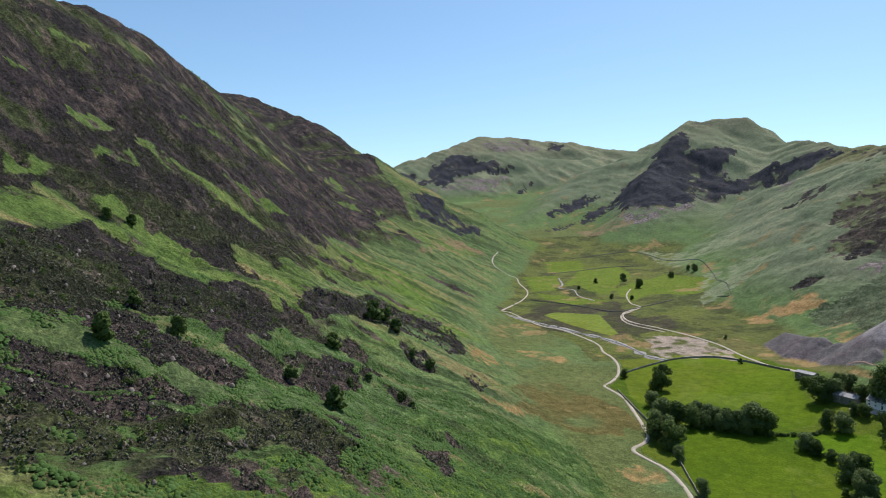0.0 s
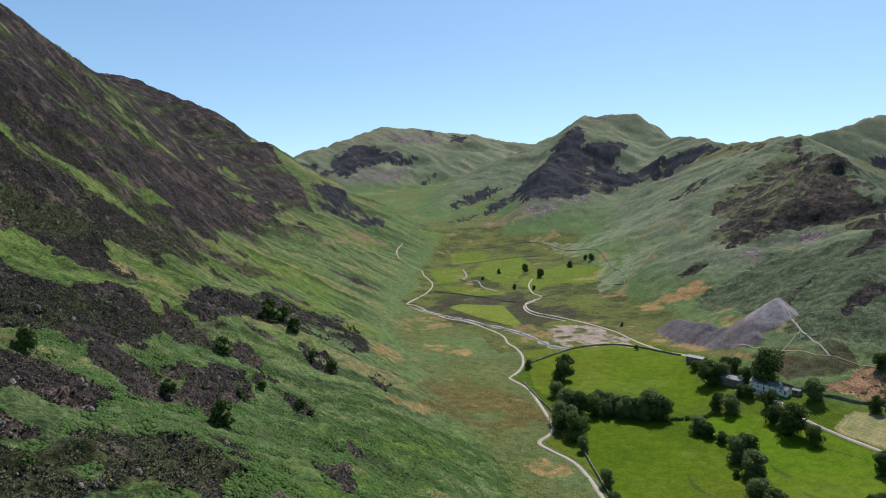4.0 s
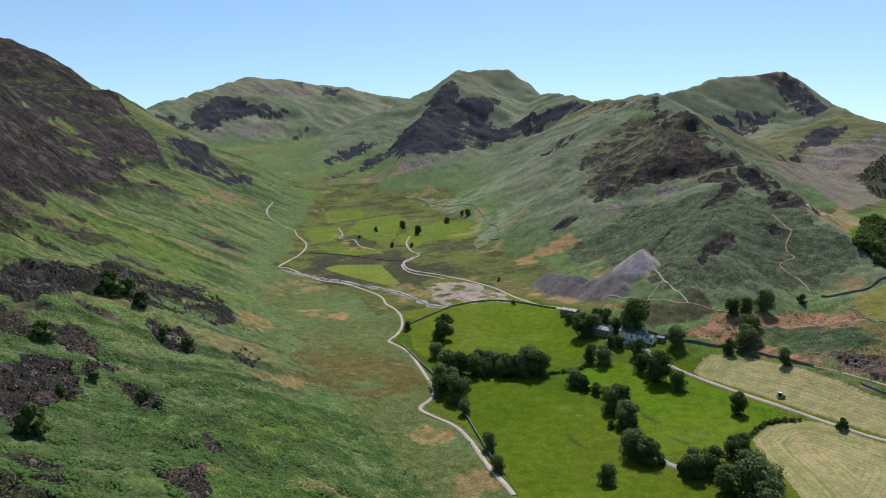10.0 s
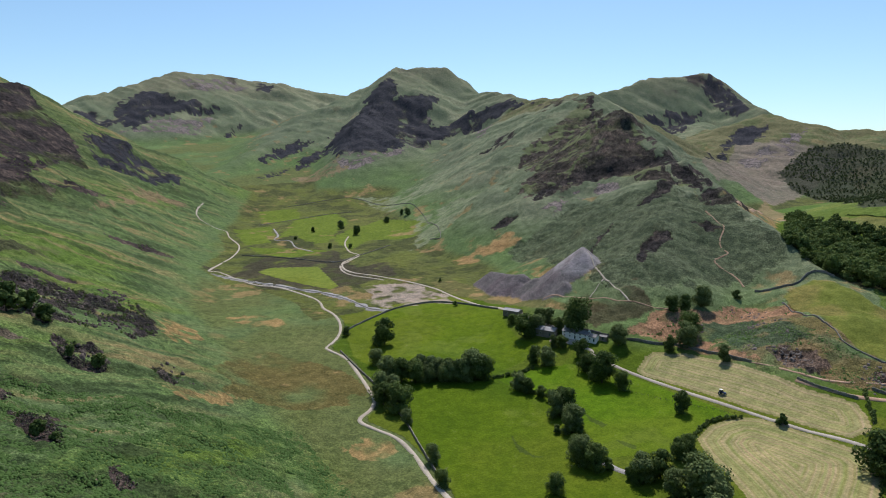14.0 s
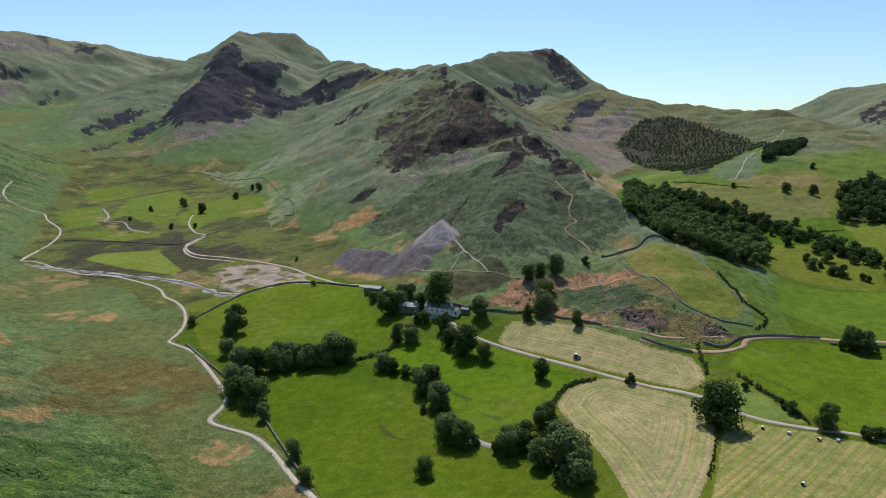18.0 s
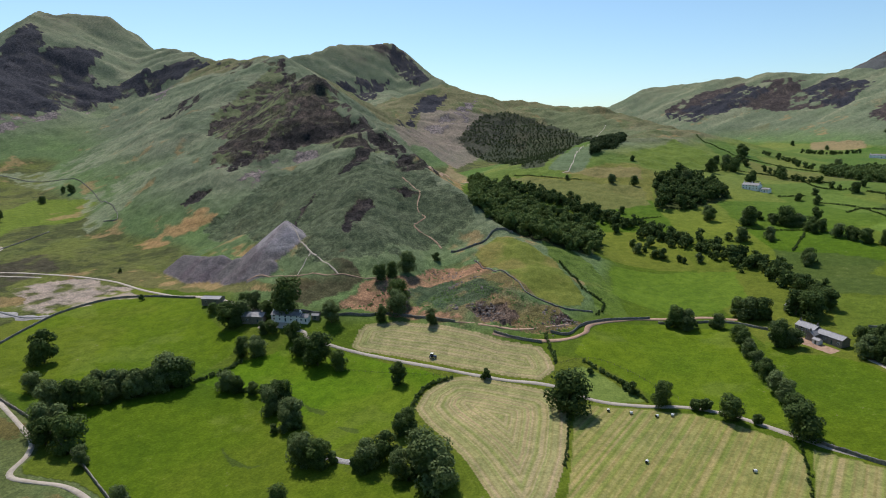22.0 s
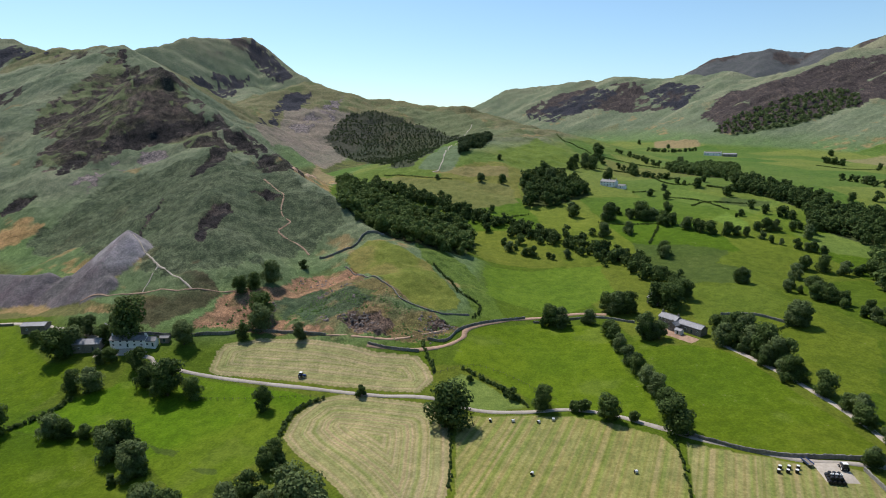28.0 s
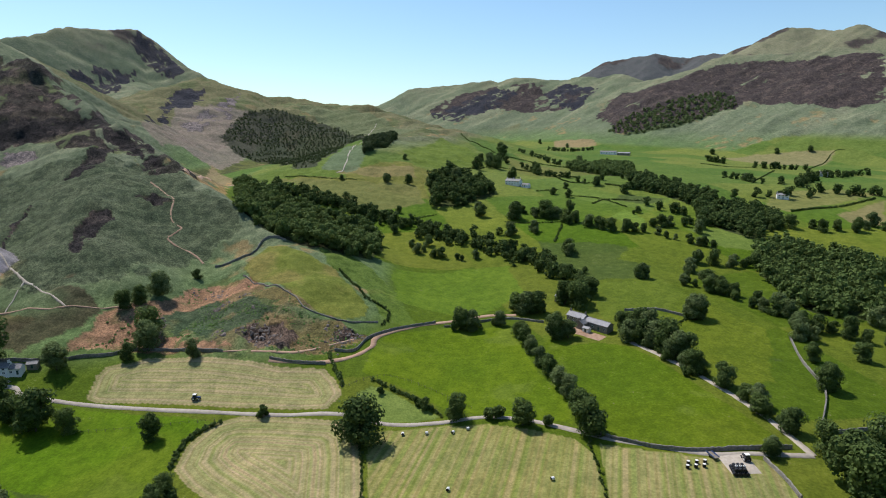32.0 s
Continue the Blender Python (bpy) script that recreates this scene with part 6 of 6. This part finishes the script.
def box_mesh(x0, x1, y0, y1, z0, z1, bevel=0.0):
    bm = bmesh.new()
    bmesh.ops.create_cube(bm, size=1, matrix=Matrix.Translation(((x0 + x1) / 2, (y0 + y1) / 2, (z0 + z1) / 2)) @ Matrix.Diagonal((x1 - x0, y1 - y0, z1 - z0, 1)))
    if bevel:
        bmesh.ops.bevel(bm, geom=bm.edges[:], offset=bevel, segments=1, affect="EDGES")
    return bm


def prism(outline, x0, x1):
    """A solid with the given outline in y and z, from x0 to x1."""
    bm = bmesh.new()
    a, b = [bm.verts.new((x0, y, z)) for y, z in outline], [bm.verts.new((x1, y, z)) for y, z in outline]
    bm.faces.new(a[::-1])
    bm.faces.new(b)
    for k in range(len(a)):
        bm.faces.new((a[k], a[(k + 1) % len(a)], b[(k + 1) % len(a)], b[k]))
    bmesh.ops.recalc_face_normals(bm, faces=bm.faces[:])
    return bm


def house(kind, x, y, turn, length, depth, eaves, rise, walls, roofing, label, category, chimneys=2, windows=4, storeys=2, porch=False):
    root = new(kind)
    half = depth / 2
    part("wall", prism([(-half, -1.5), (half, -1.5), (half, eaves), (0, eaves + rise), (-half, eaves)], -length / 2, length / 2), walls, root)
    for s in (-1, 1):
        t = 0.22
        part("roof", prism([(0, eaves + rise + t), (s * (half + 0.35), eaves - rise * 0.35 / half + t), (s * (half + 0.35), eaves - rise * 0.35 / half + 0.02), (0, eaves + rise + 0.02)], -length / 2 - 0.3, length / 2 + 0.3), roofing, root)
    part("ridge_tiles", box_mesh(-length / 2 - 0.32, length / 2 + 0.32, -0.16, 0.16, eaves + rise + 0.10, eaves + rise + 0.34, 0.05), SLATE, root)
    for k in range(chimneys):
        cx = (-length / 2 + 0.6) + k * (length - 1.2) / max(1, chimneys - 1)
        stack = part("chimney", box_mesh(cx - 0.45, cx + 0.45, -0.35, 0.35, eaves + rise - 0.6, eaves + rise + 1.5, 0.04), walls, root)
        part("chimney_pot", box_mesh(cx - 0.15, cx + 0.15, -0.15, 0.15, eaves + rise + 1.5, eaves + rise + 1.9, 0.04), RUBBLE, stack)
    for s in (-1, 1):
        for level in range(storeys):
            for k in range(windows):
                wx = -length / 2 + length * (k + 0.5) / windows
                wz = 0.9 + level * eaves / storeys
                if level == 0 and k == windows // 2:
                    d = part("door", box_mesh(wx - 0.5, wx + 0.5, s * half - 0.06, s * half + 0.06, 0.0, 2.0, 0.02), DOOR_PAINT, root)
                    part("lintel", box_mesh(wx - 0.7, wx + 0.7, s * half - 0.09, s * half + 0.09, 2.02, 2.25, 0.02), RUBBLE, d)
                    continue
                w = part("window", box_mesh(wx - 0.62, wx + 0.62, s * half - 0.07, s * half + 0.07, wz, wz + 1.25, 0.03), WHITE_PAINT, root)
                for c in (-0.28, 0.28):
                    part("pane", box_mesh(wx + c - 0.23, wx + c + 0.23, s * half - 0.09, s * half + 0.09, wz + 0.1, wz + 1.15), GLASS, w)
    if porch:
        part("porch", prism([(half, -1), (half + 1.6, -1), (half + 1.6, 2.0), (half, 2.8)], -1.2, 1.2), walls, root)
    corners = [Matrix.Rotation(radians(turn), 2) @ Vector((a, b)) for a in (-length / 2, length / 2) for b in (-half, half)]
    z = np.mean([float(land(x + c.x, y + c.y)) for c in corners]) + 0.4
    root.matrix_basis = pose(x, y, z, 0, 0, turn)
    return tagged(root, label, category)


house("farmhouse", -329.1, -349.3, 108, 20, 6.0, 4.2, 1.7, LIMEWASH, SLATE, "whitewashed farmhouse with a grey slate roof", "house", 3, 5)
house("cottage", -333, -337.4, 108, 6, 5.0, 3.2, 1.6, LIMEWASH, SLATE, "low whitewashed cottage wing with slate roof", "house", 1, 2, 1)
house("barn", -321.7, -371.6, 111, 15, 8, 3.8, 2.0, RUBBLE, PALE_SLATE, "stone barn with a pale slate roof", "barn", 0, 2, 1)
house("barn", -336, -372, 60, 9, 6, 3.4, 1.6, RUBBLE, SLATE, "small stone barn half hidden by trees", "barn", 0, 1, 1)
house("shed", -334.2, -426.6, 112, 14, 8, 3.6, 1.2, TIMBER, PALE_SLATE, "open timber farm shed with a pale sheet roof", "shed", 0, 2, 1)
house("shed", -338.9, -333.1, 110, 5, 3.5, 2.2, 0.9, RUBBLE, SLATE, "tiny stone outhouse by the yard wall", "shed", 0, 1, 1)
house("farmhouse", -431, -50, 48, 12, 6.2, 4.4, 2.0, RUBBLE, PALE_SLATE, "stone farmhouse with a pale slate roof", "house", 2, 4, 2, True)
house("barn", -421.3, -39, 48, 16, 6, 3.6, 1.7, RUBBLE, PALE_SLATE, "long slate-roofed stone barn joined to the farm", "barn", 0, 4, 1)
house("cottage", -423.5, -47.5, 138, 7, 5, 3.2, 1.6, RUBBLE, SLATE, "small gabled stone wing facing the field", "house", 1, 1, 1)
house("shed", -417, -46, 48, 4, 3, 2.2, 0.8, WHITE_PAINT, PALE_SLATE, "small white lean-to in the farm garden", "shed", 0, 1, 1)
house("cottage", -470, -57, 40, 9, 5.5, 3.4, 1.7, RUBBLE, PALE_SLATE, "stone cottage among trees", "house", 1, 2, 1)
house("white_house", -839, -100, 62, 20, 8, 5.0, 2.4, LIMEWASH, SLATE, "large white house on the hillside", "house", 3, 5)
house("outbuilding", -830, -85, 62, 10, 6, 3.2, 1.4, LIMEWASH, SLATE, "white outbuilding beside the hillside house", "house", 0, 3, 1)
house("cottage", -783, -162, 50, 12, 6, 4.2, 2.0, RUBBLE, SLATE, "grey stone house inside a copse", "house", 2, 3)
house("far_farm", -1444, 89, 70, 34, 9, 5.0, 2.4, LIMEWASH, SLATE, "distant white farm below the heather fell", "house", 2, 6)
house("far_barn", -1420, 118, 70, 26, 10, 4.4, 2.0, RUBBLE, PALE_SLATE, "distant stone barn with a pale roof", "barn", 0, 3, 1)
house("far_house", -1003, 335, 80, 16, 7, 4.6, 2.0, LIMEWASH, SLATE, "distant white house among trees", "house", 2, 3)
house("far_house", -793, 199, 80, 12, 6, 4.0, 1.8, LIMEWASH, PALE_SLATE, "small distant white house by the wood", "house", 1, 3)


# ---- post and wire fences ----
def fence(line, label):
    root = new("fence")
    p = curve_points(line, 3.5)
    z = land(p[:, 0], p[:, 1])
    post = None
    for (x, y), h in zip(p, z):
        if post is None:
            post = part("post", box_mesh(-0.07, 0.07, -0.07, 0.07, -0.3, 1.25, 0.02), TIMBER, root)
            ob = post
        else:
            ob = new("post", post.data)
            ob.parent = root
        ob.location = (x, y, h + 0.1)
    for up in (0.45, 0.8, 1.15):
        verts, faces = [], []
        for (x, y), h in zip(p, z):
            verts += [(x - 0.02, y, h + 0.1 + up), (x + 0.02, y, h + 0.1 + up), (x, y, h + 0.14 + up)]
        for i in range(len(p) - 1):
            for k in range(3):
                faces.append((3 * i + k, 3 * i + (k + 1) % 3, 3 * i + 3 + (k + 1) % 3, 3 * i + 3 + k))
        mesh_object("wire", verts, faces, DARK_PAINT, root)
    return tagged(root, label, "fence")


fence([(-300, -281), (-303, -262), (-308, -238), (-312, -219)], "post and wire fence across the farm meadow")
fence([(-340, -168), (-352, -150), (-346, -128), (-328, -104)], "post and wire fence round the mown corner")


# ---- farm machinery and bales ----
def wheel(name, x, y, r, w, parent):
    bm = bmesh.new()
    bmesh.ops.create_cone(bm, cap_ends=True, segments=16, radius1=r, radius2=r, depth=w, matrix=Matrix.Translation((x, y, r)) @ Matrix.Rotation(radians(90), 4, "X"))
    bmesh.ops.bevel(bm, geom=bm.edges[:], offset=r * 0.08, segments=1, affect="EDGES")
    tyre = part(name, bm, TYRE, parent)
    bm = bmesh.new()
    bmesh.ops.create_cone(bm, cap_ends=True, segments=12, radius1=r * 0.5, radius2=r * 0.5, depth=w * 1.08, matrix=Matrix.Translation((x, y, r)) @ Matrix.Rotation(radians(90), 4, "X"))
    part("rim", bm, WHITE_PAINT, tyre)


def tractor(x, y, turn, paint_mat, label):
    root = new("tractor")
    part("bonnet", box_mesh(0.3, 2.4, -0.42, 0.42, 0.9, 1.75, 0.12), paint_mat, root)
    cab = part("cab", box_mesh(-1.1, 0.35, -0.8, 0.8, 0.9, 2.7, 0.12), GLASS, root)
    part("cab_roof", box_mesh(-1.2, 0.45, -0.85, 0.85, 2.7, 2.88, 0.06), WHITE_PAINT, cab)
    for s in (-1, 1):
        wheel("rear_wheel", -0.7, s * 0.95, 0.85, 0.5, root)
        wheel("front_wheel", 1.8, s * 0.85, 0.55, 0.38, root)
        part("mudguard", box_mesh(-1.4, 0.0, s * 0.95 - 0.25, s * 0.95 + 0.25, 1.7, 1.8, 0.04), paint_mat, root)
    part("exhaust", box_mesh(0.75, 0.85, 0.3, 0.4, 1.7, 2.7), DARK_PAINT, root)
    part("hitch", box_mesh(-2.0, -1.1, -0.5, 0.5, 0.5, 0.7, 0.04), DARK_PAINT, root)
    root.matrix_basis = pose(x, y, float(land(x, y)) + 0.1, 0, 0, turn)
    return tagged(root, label, "tractor")


def bale_mesh(lying):
    bm = bmesh.new()
    turn = Matrix.Rotation(radians(90), 4, "X") if lying else Matrix.Identity(4)
    bmesh.ops.create_cone(bm, cap_ends=True, segments=14, radius1=0.66, radius2=0.66, depth=1.25, matrix=Matrix.Translation((0, 0, 0.64)) @ turn)
    bmesh.ops.bevel(bm, geom=bm.edges[:], offset=0.07, segments=1, affect="EDGES")
    return bm


def bale(name, wrap, cap, label, group, spots):
    first = new(name)
    part("roll", bale_mesh(name != "wrapped_bale"), wrap, first)
    bm = bmesh.new()
    if name == "wrapped_bale":
        bmesh.ops.create_cone(bm, cap_ends=True, segments=14, radius1=0.64, radius2=0.5, depth=0.1, matrix=Matrix.Translation((0, 0, 1.30)))
    else:
        bmesh.ops.create_cone(bm, cap_ends=True, segments=14, radius1=0.6, radius2=0.6, depth=1.29, matrix=Matrix.Translation((0, 0, 0.64)) @ Matrix.Rotation(radians(90), 4, "X"))
    part("end_wrap", bm, cap, first)
    for i, (x, y, up, turn) in enumerate(spots):
        m = pose(x, y, float(land(x, y)) + 0.1 + up, 0, 0, turn)
        if i == 0:
            first.matrix_basis = m
            ob = first
        else:
            ob = copy_thing(first, m)
        tagged(ob, label, "bale", group)


# black ends put the shadow at the bales' sides into the colour
bale("hay_bale", WHITE_WRAP, BLACK_WRAP, "white-wrapped round bale on the stubble", "round bales", [(-307, -121, 0, 20), (-308, -110, 0, 60), (-311, -104, 0, 10), (-270, -107, 0, 80), (-278, -70, 0, 30), (-306, -131, 0, 100)])
bale("wrapped_bale", BLACK_WRAP, WHITE_WRAP, "black-wrapped bale with a pale top", "bales in two rows", [(-287 - 2.6 * (i % 2) - 0.4 * (i // 2), -21.5 + 3.0 * (i // 2) + 0.9 * (i % 2), 0, 40 * i) for i in range(6)])
bale("silage_bale", BLACK_WRAP, BLACK_WRAP, "black silage bale in a low stack", "stack of silage bales", [(-283 - 1.4 * (i % 4), -6.6 + 1.4 * (i // 4), 0, 90) for i in range(16)] + [(-283.7 - 1.4 * (i % 3), -5.9 + 1.4 * (i // 3), 1.1, 90) for i in range(9)])
for k in range(3):
    x, y = -285.1, -5.6 + 1.4 * k
    tagged(mesh_object("tyre_weight", *(lambda c, n: ([(c[0] + math.cos(a * 0.6) * r, c[1] + math.sin(a * 0.6) * r, c[2] + h) for a in range(10) for r, h in ((0.55, 0.0), (0.45, 0.25), (0.25, 0.2))], [(3 * a + j, 3 * a + j + 1, (3 * a + j + 4) % 30, (3 * a + j + 3) % 30) for a in range(10) for j in range(2)]))((x, y, float(land(x, y)) + 2.45), 0), WHITE_WRAP), "white-painted tyre lying on the silage stack", "tyre", "tyres on the stack")
tractor(-321 - 5, -236, 96, BLUE_PAINT, "small blue tractor working in the hayfield")
tractor(-292, 0, 190, DARK_PAINT, "dark tractor parked by the silage stack")


def trailer(x, y, turn):
    root = new("trailer")
    part("bed", box_mesh(-2.4, 2.4, -1.05, 1.05, 0.8, 0.98, 0.04), TIMBER, root)
    for s in (-1, 1):
        part("side_board", box_mesh(-2.4, 2.4, s * 1.05 - 0.04, s * 1.05 + 0.04, 0.98, 1.5, 0.02), BLUE_PAINT, root)
        wheel("wheel", -0.8, s * 0.95, 0.42, 0.26, root)
    part("drawbar", box_mesh(2.4, 3.9, -0.07, 0.07, 0.7, 0.85, 0.02), DARK_PAINT, root)
    root.matrix_basis = pose(x, y, float(land(x, y)) + 0.1, 0, 0, turn)
    return tagged(root, "small blue-sided flatbed trailer at the field edge", "trailer")


trailer(-294, -11, 20)


def yard(x, y, length, width, turn, label, material):
    n = 8
    verts, faces = [], []
    for i in range(n + 1):
        for j in range(n + 1):
            a, b = (i / n - 0.5) * length, (j / n - 0.5) * width
            edge = 0 < i < n and 0 < j < n
            ca, sa = math.cos(radians(turn)), math.sin(radians(turn))
            q = (x + a * ca - b * sa, y + a * sa + b * ca)
            verts.append((*q, float(land(*q)) + (0.36 if edge else -0.4)))
    for i in range(n):
        for j in range(n):
            faces.append((i * (n + 1) + j, (i + 1) * (n + 1) + j, (i + 1) * (n + 1) + j + 1, i * (n + 1) + j + 1))
    tagged(mesh_object("yard", verts, faces, material, smooth=True), label, "yard", kind="structure")


yard(-290, -3, 14, 12, 10, "pale hard standing beside the lane", TRACK)
yard(-321.4, -355.2, 22, 7, 110, "pale concrete farmyard", TRACK)
yard(-416.5, -48.5, 32, 9, 48, "bare earth farm garden and yard", EARTH)
